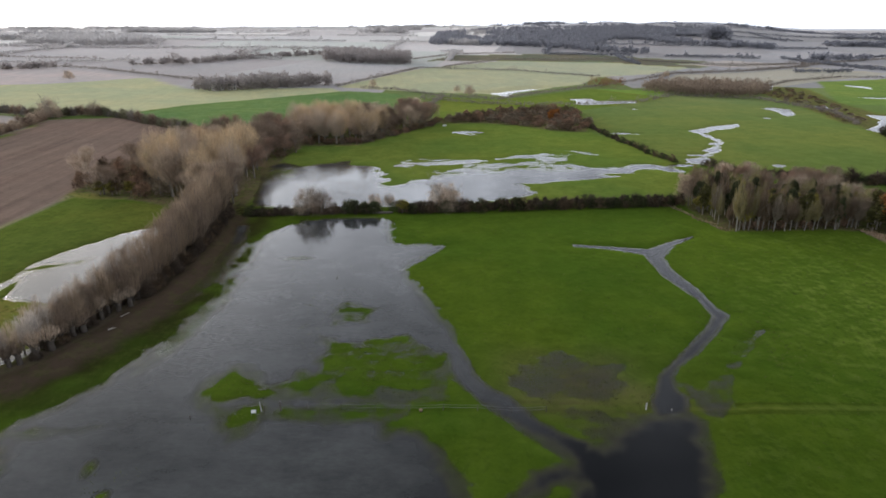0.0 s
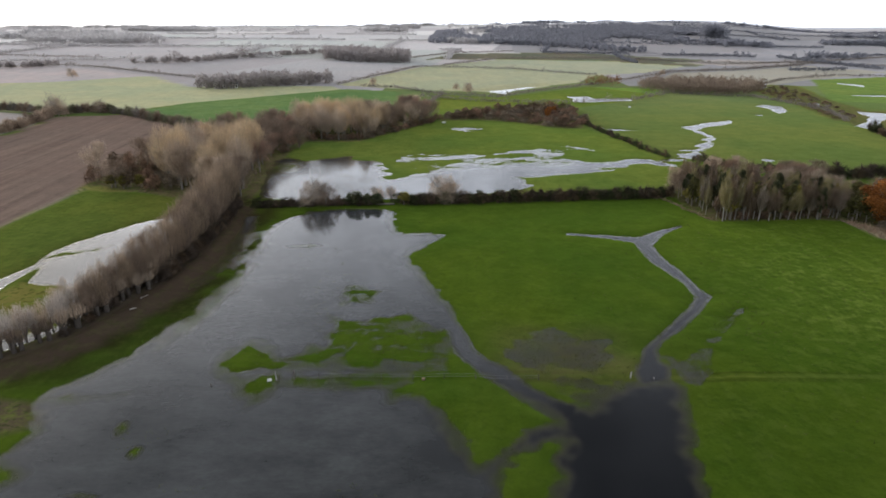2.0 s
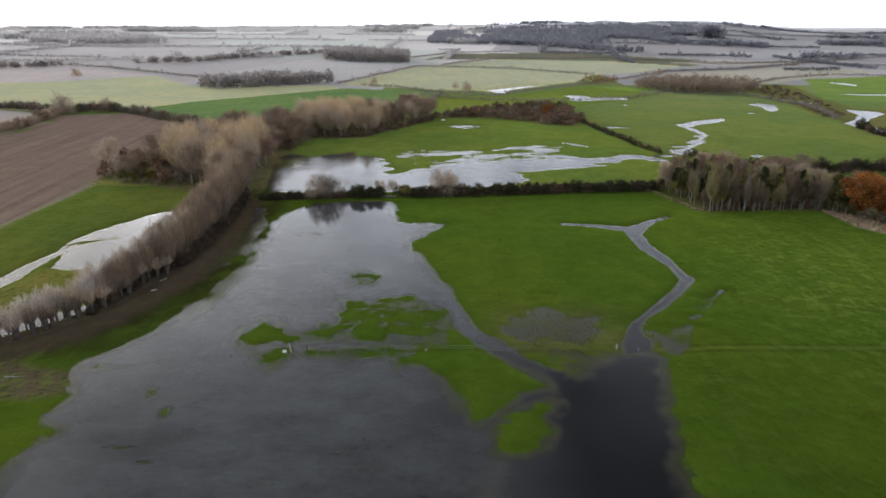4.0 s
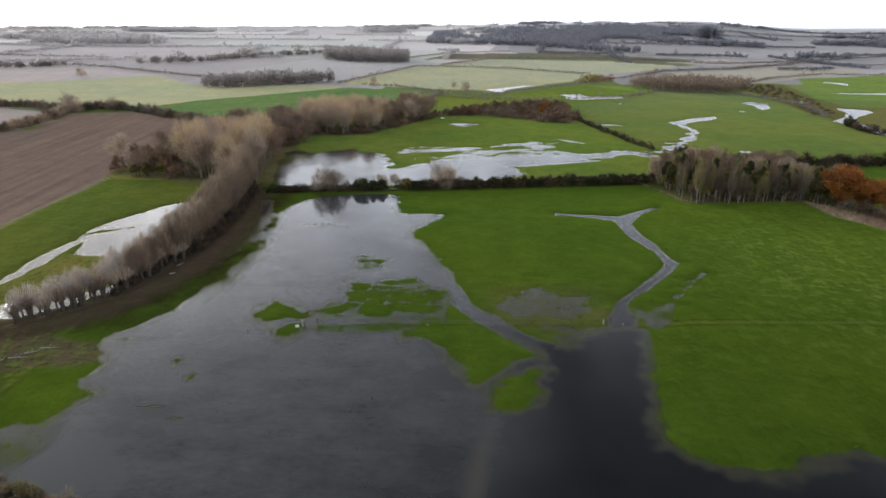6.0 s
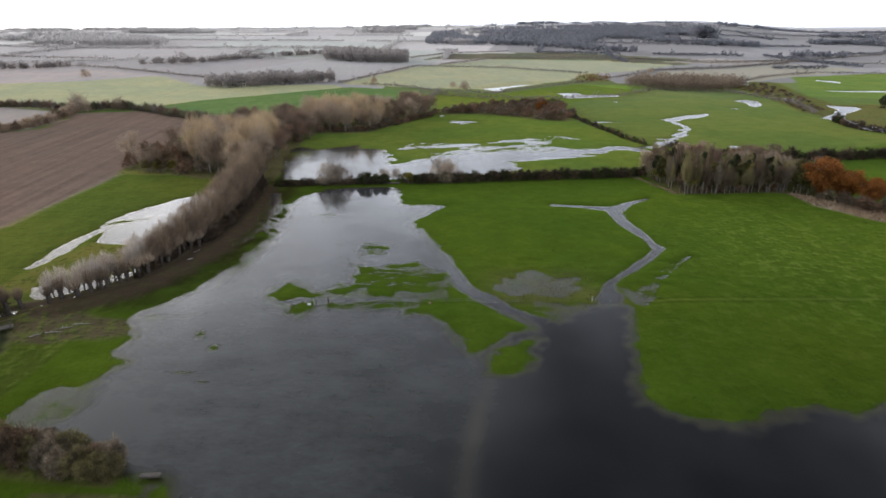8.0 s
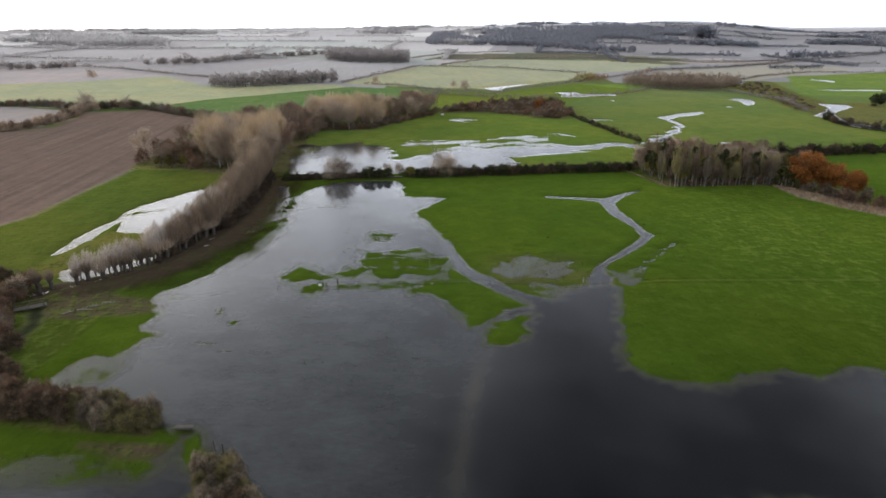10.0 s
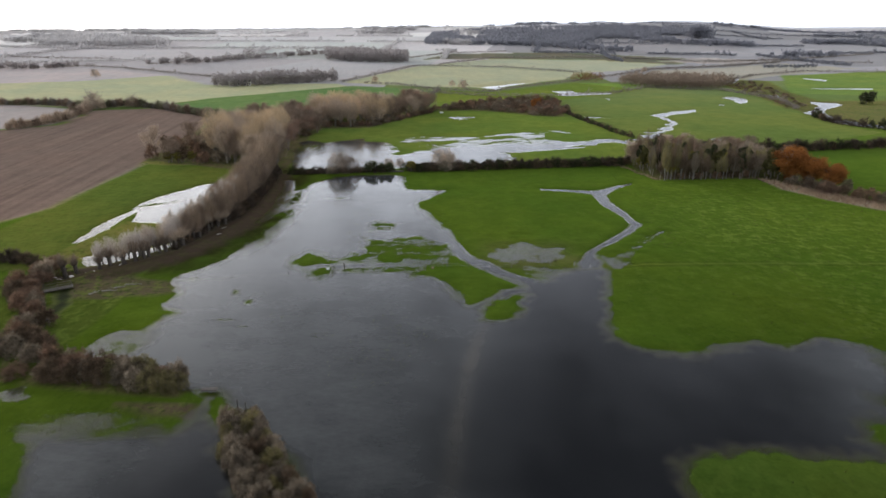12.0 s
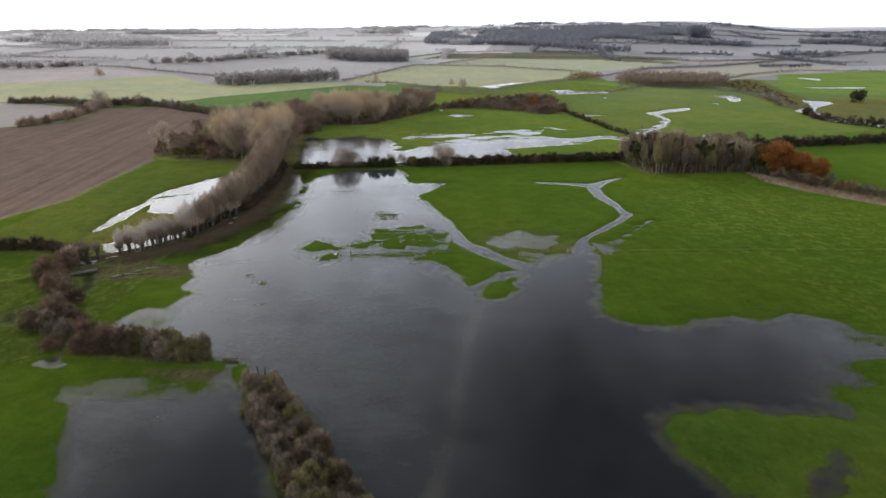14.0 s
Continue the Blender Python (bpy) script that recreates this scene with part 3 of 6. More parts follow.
def height(x, y):
    """Height of the land: flood level is 0."""
    shape = x.shape
    d = np.full(shape, 14.0)
    for i, poly in enumerate(FLOOD + FAR_FLOOD):
        d = np.minimum(d, near(poly, x, y) * CHANNELS.get(i, (1, 0))[0] + CHANNELS.get(i, (1, 0))[1])
    for poly in ISLANDS:
        d = np.maximum(d, -(near(poly, x, y) + vnoise(x, y, 2.2, 81) * 0.55 + vnoise(x, y, 0.9, 82) * 0.35))
    # the grassy shore is ragged, the ditches are not
    ditch = np.minimum(near(FLOOD[11], x, y), near(FLOOD[2], x, y))
    d = np.where(d < 13.9, d + np.clip(ditch / 4, 0, 1) * (y < 141) * (vnoise(x, y, 3.2, 75) * 0.65 + vnoise(x, y, 1.4, 76) * 0.5), d)
    ragged = np.clip((y - 150) / 12, 0, 1) * np.clip((330 - y) / 40, 0, 1) * np.clip((115 - x) / 30, 0.25, 1) * np.clip((x + 62) / 25, 0, 1)
    d = np.where(d < 13.9, d + ragged * (vnoise(x * 0.4, y * 1.1, 5, 71) * (2.2 + 2.4 * np.clip((y - 178) / 20, 0, 1)) + vnoise(x * 0.5, y * 1.4, 2.4, 72) * (1.4 + 1.6 * np.clip((y - 178) / 20, 0, 1))), d)
    far = np.clip((y - 230) / 60, 0, 1)
    wob = vnoise(x, y, 5.5, 1) * 0.035 + vnoise(x, y, 2.9, 2) * 0.026 + vnoise(x, y, 1.3, 3) * 0.028 + vnoise(x, y, 0.8, 13) * 0.02
    z = np.where(d > 0, 0.30 * np.tanh(d / 4.0), 0.48 * np.tanh(d / 5.0)) - 0.012
    z = z + far * np.sign(d) * 0.1
    stream = near(FLOOD[2], x, y) < 3
    wob = wob * (1 - 0.6 * far) * np.where(stream & (x > 24) & (y > 68), 0.5, 1.0)
    wx, wy = vnoise(x, y, 6, 41) + 0.5 * vnoise(x, y, 2.2, 43), vnoise(x, y, 6, 42) + 0.5 * vnoise(x, y, 2.2, 44)
    for (cx, cy), (rx, ry), lev, *flat in SHALLOWS:
        q = np.exp(-(((x - cx) / rx + wx * 0.22) ** 2 + ((y - cy) / ry + wy * 0.22) ** 2) ** (flat[0] if flat else 1.4))
        z = z * (1 - q) + lev * q
    for poly, lev, soft in DROWNED:
        q = np.clip(0.5 - (near(poly, x, y) + (wx + wy) * 0.55 * soft + vnoise(x * 0.7, y, 1.7, 83) * 0.5 * soft) / (2 * soft), 0, 1)
        q = q * q * (3 - 2 * q) * np.clip(ditch / 0.7, 0, 1)
        z = z * (1 - q) + (lev + 0.016 * vnoise(x * 0.6, y * 1.6, 3.6, 73) + 0.030 * vnoise(x * 0.5, y * 1.5, 1.6, 74)) * q
    z = z + wob * np.clip(1.25 - d / 8, 0.35, 1.0)
    # the lane along the trees lies on a low bank
    z = z + 0.45 * np.exp(-(line_distance(LANE, x, y) / 2.0) ** 2) + 0.35 * np.exp(-(line_distance(AVENUE, x, y) / 1.1) ** 2)
    return z + rise(x, y) + vnoise(x, y, 40, 5) * 0.12 * (d >= 13.9)


def height_at(x, y):
    return float(height(np.array([float(x)]), np.array([float(y)]))[0])


# ---- fields: outline, colour, furrow depth, roughness of the grass ----
GREEN = (0.0375, 0.071, 0.0075)
FIELDS = [
    ([(-124.4, 78.1), (-114.3, 102.8), (-115.3, 127.0), (-116.1, 158.9), (-119.4, 177.6), (-132, 259), (-144, 281), (-186, 309), (-220, 299), (-208, 249), (-300, 180), (-300, 60)], (0.205, 0.150, 0.120), 1, 0),
    ([(-280, 322), (-227, 309), (-193, 322), (-173, 355), (-84, 423), (-103, 450), (-143, 446), (-206, 433), (-267, 494), (-317, 445), (-420, 400), (-420, 330)], (0.31, 0.325, 0.14), 0.25, 0),
    ([(-190, 315), (-173, 355), (-87, 436), (-50, 425), (-21, 366), (-41, 338), (-90, 308), (-125, 265), (-162, 292)], (0.080, 0.135, 0.072), 0.2, 0),
    ([(-420, 400), (-317, 445), (-267, 494), (-378, 549), (-560, 540)], (0.36, 0.30, 0.27), 0.7, 0),
    ([(-300, 180), (-212, 250), (-220, 299), (-276, 318), (-400, 330)], (0.26, 0.22, 0.19), 0.4, 0),
    ([(-100, 458), (-73, 540), (-46, 616), (50, 608), (123, 558), (95, 494), (68, 470), (19, 427), (-25, 433)], (0.28, 0.29, 0.13), 0.3, 0.2),
    ([(-46, 616), (44, 724), (164, 730), (249, 674), (181, 592), (123, 558), (50, 608)], (0.25, 0.27, 0.14), 0.3, 0.2),
    ([(21, 385), (98, 461), (149, 446), (137, 407), (72, 364)], (0.11, 0.19, 0.05), 0, 0),
    ([(146, 470), (204, 590), (279, 620), (389, 690), (420, 600), (300, 520), (220, 455)], (0.22, 0.20, 0.12), 0.2, 0.5),
    ([(230, 370), (300, 520), (420, 560), (520, 480), (330, 340)], (0.105, 0.15, 0.06), 0, 0.5),
    ([(183, 240), (190, 285), (222, 330), (330, 330), (330, 200), (215, 205)], (0.13, 0.115, 0.06), 0, 1),
    ([(-116, 154), (-95, 157), (-66, 146), (-66, 158), (-100, 166), (-120, 172)], (0.19, 0.17, 0.055), 0, 1),
    ([(-66, 204), (-58, 231), (-30, 262), (-8, 268), (-20, 240), (-42, 208)], (0.19, 0.18, 0.05), 0, 1),
    ([(-58, 150), (60, 154), (76, 205), (68, 240), (58, 268), (42, 273), (26, 289), (8, 296), (-14, 291), (-44, 237), (-66, 232), (-70, 200)], (0.082, 0.115, 0.027), 0, 0.3),
    ([(-20, 300), (60, 335), (137, 405), (98, 461), (22, 391), (-15, 405)], (0.095, 0.115, 0.03), 0, 0.5),
    ([(-115, 60), (-114, 127), (-115, 158), (-66, 146), (-62, 96), (-66, 70), (-88, 58)], (0.066, 0.080, 0.020), 0, 0.4),
    ([(-88, 60), (-89, 76), (-86.8, 86), (-85.6, 92), (-75, 89.2), (-66, 89.8), (-65, 84), (-67.5, 75), (-72, 71), (-80, 67)], (0.15, 0.135, 0.04), 0, 1),
    ([(-31, 13), (-28.5, 12.5), (-22, 3.5), (-11, -11), (-4, -24), (-9, -24), (-16, -11), (-25, 2.5)], (0.06, 0.052, 0.03), 0, 1),
    ([(-90, 153), (-58, 141), (-60, 150), (-68, 200), (-67, 236), (-44, 237), (-14, 291), (-14, 312), (-60, 300), (-100, 262), (-108, 200), (-122, 190), (-118, 164)], (0.105, 0.082, 0.055), 0, 1),
    ([(-14, 292), (8, 296), (26, 289), (42, 273), (56, 269), (63, 296), (62, 331), (43, 346), (19, 331), (-5, 313)], (0.12, 0.095, 0.06), 0, 1),
    ([(60, 150), (63, 132.4), (95, 133.4), (104, 122), (113, 128), (108, 172), (80, 178), (66, 172)], (0.095, 0.075, 0.05), 0, 1),
    ([(-62.5, 24), (-62, 19), (-38, 15.8), (-37, 18.5)], (0.085, 0.075, 0.04), 0, 1),
    ([(-86, 60), (-66, 57), (-61, 46), (-62, 30), (-65, 16), (-110, 10), (-110, 40)], (0.040, 0.060, 0.012), 0, 0.9),
    ([(22, 4), (34, 7.5), (49, 6), (60, 10), (90, -6), (90, -60), (40, -60), (24, -10)], (0.037, 0.064, 0.010), 0, 0.25),
    ([(215, 460), (206, 390), (198, 342), (187, 294), (192, 285), (226, 330), (236, 386), (262, 470), (240, 480)], (0.12, 0.098, 0.055), 0, 1),
    ([(-46, 700), (-13, 790), (145, 850), (300, 765), (268, 679), (249, 674), (164, 730), (44, 724)], (0.135, 0.118, 0.118), 0.5, 0),
    ([(247, 715), (337, 787), (397, 732), (311, 675)], (0.25, 0.22, 0.18), 0.3, 0),
    ([(-76, 57), (-66, 56), (-54, 53.5), (-51, 51), (-56, 47.5), (-66, 45), (-74, 48)], (0.075, 0.062, 0.042), 0, 1),
    ([(-46, 14.5), (-35, 15), (-33.5, 11), (-38, 12)], (0.075, 0.06, 0.04), 0, 1),
    ([(95.0, 134), (97, 120), (104, 108), (118, 92), (124, 96), (112, 112), (102, 126)], (0.30, 0.22, 0.14), 0, 1),
]
# far field colours, greyed and lightened to stand for distance haze
FAR_COLOURS = [(0.30, 0.265, 0.25), (0.23, 0.20, 0.19), (0.27, 0.25, 0.235), (0.36, 0.325, 0.30), (0.24, 0.21, 0.20), (0.25, 0.25, 0.22), (0.40, 0.37, 0.34), (0.26, 0.24, 0.23)]


def build_ground():
    def steps(*spans):
        out = [spans[0][0]]
        for a, b, s in spans:
            k = max(1, round((b - a) / s))
            out += list(np.linspace(a, b, k + 1)[1:])
        return out

    def stretch(v, end, s, g):
        out = []
        while abs(v) < abs(end):
            v += s
            s *= g
            out.append(v)
        return out

    ys = stretch(-60, -1500, -4, 1.3)[::-1] + steps((-60, -14, 1.6), (-14, 142, 0.5), (142, 240, 1.2), (240, 420, 2.2)) + stretch(420, 4850, 3.5, 1.035)
    xs = stretch(-140, -4850, -1.6, 1.055)[::-1] + steps((-140, -100, 1.4), (-100, -60, 0.8), (-60, 60, 0.5), (60, 140, 1.0), (140, 235, 1.6)) + stretch(235, 4850, 1.9, 1.05)
    X, Y = np.meshgrid(np.array(xs), np.array(ys))
    x, y = X.ravel(), Y.ravel()
    z = height(x, y)
    col = np.tile(np.array(GREEN), (len(x), 1))
    fur, rough = np.zeros(len(x)), np.full(len(x), 0.18)
    # pasture east of the streams is rougher, and lusher by the flood
    rough += 0.4 * np.clip((x - 40) / 30, 0, 1) * (y < 130) * np.clip(1 - np.abs(vnoise(x, y, 30, 7)), 0, 1)
    # darker and more tufted between the two eastern floods
    k = (np.clip((x - 26) / 10, 0, 1) * np.clip((84 - y) / 25, 0, 1) * np.clip(0.8 + 0.5 * vnoise(x, y, 14, 61), 0, 1))[:, None]
    col = col * (1 - 0.26 * k)
    rough = rough + 0.35 * k[:, 0] * np.clip(0.6 + vnoise(x, y, 20, 62), 0, 1)
    k = np.exp(-((x - 76) / 24) ** 4 - ((y - 90) / 19) ** 4) * np.clip(0.7 + 0.6 * vnoise(x, y, 12, 63), 0, 1)
    rough = rough + 0.6 * k
    col = col * (1 + k[:, None] * np.array((0.35, 0.16, 0.3)))
    # distant patchwork
    fx, fy = x + vnoise(x, y, 300, 11) * 60, y + vnoise(x, y, 300, 12) * 60
    ci, cj = np.floor(fx / 260 + 0.4 * np.floor(fy / 210)), np.floor(fy / 210)
    pick = np.floor(np.abs(np.sin(ci * 12.9 + cj * 78.2) * 437.5) % 1 * len(FAR_COLOURS)).astype(int)
    away = (y > 560) | ((y > 425) & (x < -60)) | (x > 420) | (x < -420) | ((y > 470) & (x > 130)) | (y < -200)
    col[away] = np.array(FAR_COLOURS)[pick[away]]
    fur[away] = 0.35
    # far fields get the full pale sheen, imitating haze
    dry = np.where(away, 1.0, 0.0)
    # darker heath and wood-floor soil on the hill and far eastern plain, haze-blue tint painted in
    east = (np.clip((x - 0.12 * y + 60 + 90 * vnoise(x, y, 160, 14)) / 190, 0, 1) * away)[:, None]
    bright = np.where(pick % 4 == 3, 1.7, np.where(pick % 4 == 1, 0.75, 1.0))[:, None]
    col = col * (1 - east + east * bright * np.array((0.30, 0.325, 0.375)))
    # western fields lighten with distance, haze painted into the colour
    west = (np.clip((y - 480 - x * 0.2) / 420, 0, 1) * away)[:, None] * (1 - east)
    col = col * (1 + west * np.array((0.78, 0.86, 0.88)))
    dry = dry * (1 - 0.2 * east[:, 0])
    # meadow green turns paler and greyer with distance
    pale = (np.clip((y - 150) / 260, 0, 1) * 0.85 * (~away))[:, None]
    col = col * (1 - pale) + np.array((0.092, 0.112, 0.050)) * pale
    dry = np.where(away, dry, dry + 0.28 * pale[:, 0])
    # ground towards the skyline painted pale blue-grey as haze
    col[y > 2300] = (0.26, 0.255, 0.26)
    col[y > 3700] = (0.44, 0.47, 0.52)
    floor = signed([(40, 870), (111, 800), (191, 815), (290, 832), (384, 910), (470, 945), (540, 1230), (430, 1380), (232, 1400), (70, 1080)], x, y) < 0
    col[floor] = np.where(vnoise(x[floor], y[floor], 90, 31)[:, None] > 0.25, np.array((0.22, 0.20, 0.20)), np.array((0.13, 0.12, 0.125)))
    meadow = signed([(62, 296), (60, 262), (77, 205), (130, 186), (190, 215), (183, 240), (200, 330), (140, 405), (100, 372)], x, y) < 0
    col[meadow] = (0.085, 0.105, 0.036)
    for poly, c, f, r in FIELDS:
        p = np.array(poly)
        m = (x > p[:, 0].min()) & (x < p[:, 0].max()) & (y > p[:, 1].min()) & (y < p[:, 1].max())
        d = signed(poly, x[m], y[m]) + vnoise(x[m], y[m], 5, 4) * 0.8
        k = np.clip(0.5 - d / 1.6, 0, 1)
        col[m] = col[m] * (1 - k[:, None]) + np.array(c) * k[:, None]
        fur[m] = fur[m] * (1 - k) + f * k
        rough[m] = rough[m] * (1 - k) + r * k
        dry[m] = dry[m] * (1 - k) + (-1.0 if f == 1 else -0.5 if c[0] >= c[1] and c[0] < 0.2 else 0.8 if c[0] >= c[1] else 0.6 if c[0] > 0.24 else 0.0) * k
    # pale unploughed margin of the brown field
    k = np.exp(-(line_distance([(-124, 78), (-114.3, 102.8), (-115.3, 127.0), (-116.1, 158.9)], x, y) / 1.0) ** 2) * 0.7
    col = col * (1 - k[:, None]) + np.array((0.26, 0.22, 0.17)) * k[:, None]
    # trampled wet grass beside the lane, then the earth lane and the bank under the trees
    k = np.exp(-(line_distance(LANE, x, y) / 12.5) ** 4) * (x > -64) * np.clip((y - 53) / 7, 0, 1) * np.clip(0.9 + 0.5 * vnoise(x, y, 4, 51), 0, 1)
    col = col * (1 - k[:, None]) + np.array((0.028, 0.027, 0.010)) * k[:, None]
    dry = dry * (1 - k) - 0.8 * k
    k = np.clip(2.0 - line_distance(LANE, x, y) / 3.0 + vnoise(x, y, 3, 6) * 0.3, 0, 1) * np.clip((y - 48) / 8, 0, 1) * 0.92
    col = col * (1 - k[:, None]) + np.array((0.062, 0.044, 0.032)) * k[:, None]
    dry = dry * (1 - k) - k
    k = np.clip(1.4 - line_distance(AVENUE, x, y) / 2.4 + vnoise(x, y, 2, 8) * 0.3, 0, 1)
    col = col * (1 - k[:, None]) + np.array((0.085, 0.066, 0.05)) * k[:, None]
    # worn line along the old fence across the meadow
    for off, wide in ((61.2, 0.55), (63.0, 0.4)):
        k = np.clip(1.3 - np.abs(y - off - 0.012 * x) / wide, 0, 1) * (x > -34) * (x < 160) * np.clip(0.75 + 0.4 * vnoise(x, y, 7, 9), 0, 1) * 0.8
        col = col * (1 - k[:, None]) + np.array((0.022, 0.034, 0.006)) * k[:, None]
    k = np.clip(1.2 - np.abs(y - 62.1 - 0.012 * x) / 0.5, 0, 1) * (x > 28) * (x < 160) * 0.4
    col = col * (1 - k[:, None]) + np.array((0.10, 0.12, 0.03)) * k[:, None]
    k = np.exp(-((x - 18) / 9 + 0.4 * vnoise(x, y, 6, 45)) ** 2 - ((y - 67) / 8 + 0.4 * vnoise(x, y, 6, 46)) ** 2) * 0.75
    col = col * (1 - k[:, None]) + np.array((0.085, 0.07, 0.045)) * k[:, None]

    nx, ny = len(xs), len(ys)
    idx = np.arange(nx * ny).reshape(ny, nx)
    quads = np.stack([idx[:-1, :-1], idx[:-1, 1:], idx[1:, 1:], idx[1:, :-1]], -1).reshape(-1, 4)
    me = bpy.data.meshes.new("ground")
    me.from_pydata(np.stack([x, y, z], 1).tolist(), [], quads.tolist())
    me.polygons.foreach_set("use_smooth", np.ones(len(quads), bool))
    for name, kind, data in (("field_colour", "FLOAT_COLOR", np.concatenate([col, np.ones((len(x), 1))], 1)), ("furrow", "FLOAT", fur), ("rough_grass", "FLOAT", np.clip(rough, 0, 1)), ("stalk_and_haze_sheen", "FLOAT", dry)):
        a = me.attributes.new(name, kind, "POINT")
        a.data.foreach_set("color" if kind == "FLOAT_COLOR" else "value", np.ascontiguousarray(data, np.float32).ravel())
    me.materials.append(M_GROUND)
    return tagged(new("ground", me), "flat green flood meadows and brown winter fields", "ground", kind="structure")


build_ground()


SUNKEN_TRACK = [(4.5, 37), (2.8, 30), (1.2, 20), (0.4, 12), (-0.4, 4), (-1.6, -4), (-3.2, -12)]


def build_water(name, x0, y0, x1, y1, label, step=1.5, material=None):
    nx, ny = max(2, round((x1 - x0) / step) + 1), max(2, round((y1 - y0) / step) + 1)
    X, Y = np.meshgrid(np.linspace(x0, x1, nx), np.linspace(y0, y1, ny))
    x, y = X.ravel(), Y.ravel()
    idx = np.arange(nx * ny).reshape(ny, nx)
    quads = np.stack([idx[:-1, :-1], idx[:-1, 1:], idx[1:, 1:], idx[1:, :-1]], -1).reshape(-1, 4)
    me = bpy.data.meshes.new(name)
    me.from_pydata(np.stack([x, y, x * 0], 1).tolist(), [], quads.tolist())
    stirred = np.exp(-(line_distance(SUNKEN_TRACK, x, y) / 1.3) ** 2) * np.clip(0.65 + 0.5 * vnoise(x, y, 5, 21), 0, 1) * 0.75
    # silt hangs in the still shallows on the west side, the east is deep and clear
    silt_glint = np.clip(0.75 - (x + 4 - 0.12 * (y - 20)) / 22 + 0.3 * vnoise(x, y, 18, 22), 0.04, 1) * np.clip((y + 32) / 40, 0.25, 1)
    pool = signed(FLOOD[5], x, y) < 1.5
    # the lobe round (-46, 27) is painted pale for glinting wind ripples
    silt_glint = np.where(pool, np.clip((-29 - x + 0.25 * (y + 5)) / 16, 0.08, 1.1), silt_glint) + 1.0 * np.exp(-((x - 58) / 10) ** 2 - ((y - 13) / 9) ** 2) + 0.8 * np.exp(-((x + 46) / 9) ** 2 - ((y - 27) / 6) ** 2) + 0.8 * np.exp(-((x - 62) / 10) ** 2 - ((y - 26) / 7) ** 2) + 0.8 * np.exp(-((x - 17) / 10) ** 2 - ((y - 66) / 7) ** 2)
    for key, data in (("depth", -height(x, y)), ("stirred", stirred), ("silt_and_glint", silt_glint)):
        a = me.attributes.new(key, "FLOAT", "POINT")
        a.data.foreach_set("value", np.ascontiguousarray(data, np.float32))
    me.materials.append(material or M_WATER)
    return tagged(new(name, me), label, "water", kind="structure")


build_water("water_1", -57.8, -62, 90, 141, "grey shallow flood water lying over green meadow", 0.6)
build_water("water_2", -110, 52, -57.8, 141, "pale flood pool beside a row of bare trees", 0.8)
build_water("water_3", -75, 147, 160, 300, "silvery flood water spread over a far meadow", 1.2, M_WATER_WIND)
build_water("water_4", 160, 200, 330, 520, "winding river and pools in distant wet meadow", 4.0)
build_water("water_5", -75, 300, 160, 480, "pale pools in distant fields", 4.0)
build_water("water_6", -70, -40, -57.8, 52, "small pool in grass behind the bushes", 0.8)


# ---- plants ----
def part(name, data, material, parent, label=""):
    ob = new(name, data)
    data.materials.clear()
    data.materials.append(material)
    ob.parent = parent
    if label:
        ob["label"] = label
    return ob


def mesh_from(name, verts, faces, clump=None, smooth=False):
    """clump: the tone of each vertex's twig cluster, 0 to 1."""
    me = bpy.data.meshes.new(name)
    me.from_pydata(np.asarray(verts).tolist(), [], [tuple(int(i) for i in f) for f in faces])
    if smooth:
        me.polygons.foreach_set("use_smooth", np.ones(len(me.polygons), bool))
    if clump is not None:
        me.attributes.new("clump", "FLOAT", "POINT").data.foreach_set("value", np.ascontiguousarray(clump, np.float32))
    return me


def unit(v):
    return v / np.maximum(np.linalg.norm(v, axis=-1, keepdims=True), 1e-9)


def blades(rng, base, way, length, width):
    """One thin tapered blade for each base point."""
    n = len(base)
    side = unit(np.cross(way, rng.normal(size=(n, 3)))) * width[:, None] * 0.5
    bend = rng.normal(size=(n, 3)) * length[:, None] * 0.12
    v = np.stack([base - side, base + side, base + way * length[:, None] + bend], 1).reshape(-1, 3)
    return v, np.arange(3 * n).reshape(-1, 3)


def leaf_quads(rng, base, size):
    n = len(base)
    a = unit(rng.normal(size=(n, 3))) * size[:, None]
    b = unit(np.cross(a, rng.normal(size=(n, 3)))) * size[:, None] * 0.7
    v = np.stack([base - a, base + b, base + a, base - b], 1).reshape(-1, 3)
    return v, np.arange(4 * n).reshape(-1, 4)


def tubes(paths, sides=5):
    """Tapered limbs: each path is a list of (point, radius)."""
    verts, faces = [], []
    for path in paths:
        k = len(verts)
        pts = [Vector(p) for p, _ in path]
        for i, (p, r) in enumerate(path):
            d = (pts[min(i + 1, len(pts) - 1)] - pts[max(i - 1, 0)]).normalized()
            a = d.orthogonal().normalized()
            b = d.cross(a)
            for s in range(sides):
                q = 2 * math.pi * s / sides
                verts.append(tuple(pts[i] + (a * math.cos(q) + b * math.sin(q)) * r))
        for i in range(len(path) - 1):
            for s in range(sides):
                t = (s + 1) % sides
                faces.append((k + i * sides + s, k + i * sides + t, k + (i + 1) * sides + t, k + (i + 1) * sides + s))
        faces.append(tuple(k + (len(path) - 1) * sides + s for s in range(sides)))
    return verts, faces


def limb_path(rng, start, way, length, radius, bend=0.18, lift=0.0, n=4):
    p, d = np.array(start, float), unit(np.array(way, float))
    out = [(tuple(p), radius)]
    for i in range(n):
        d = unit(d + rng.normal(size=3) * bend + np.array((0, 0, lift)))
        p = p + d * length / n
        out.append((tuple(p), radius * (1 - 0.8 * (i + 1) / n)))
    return out


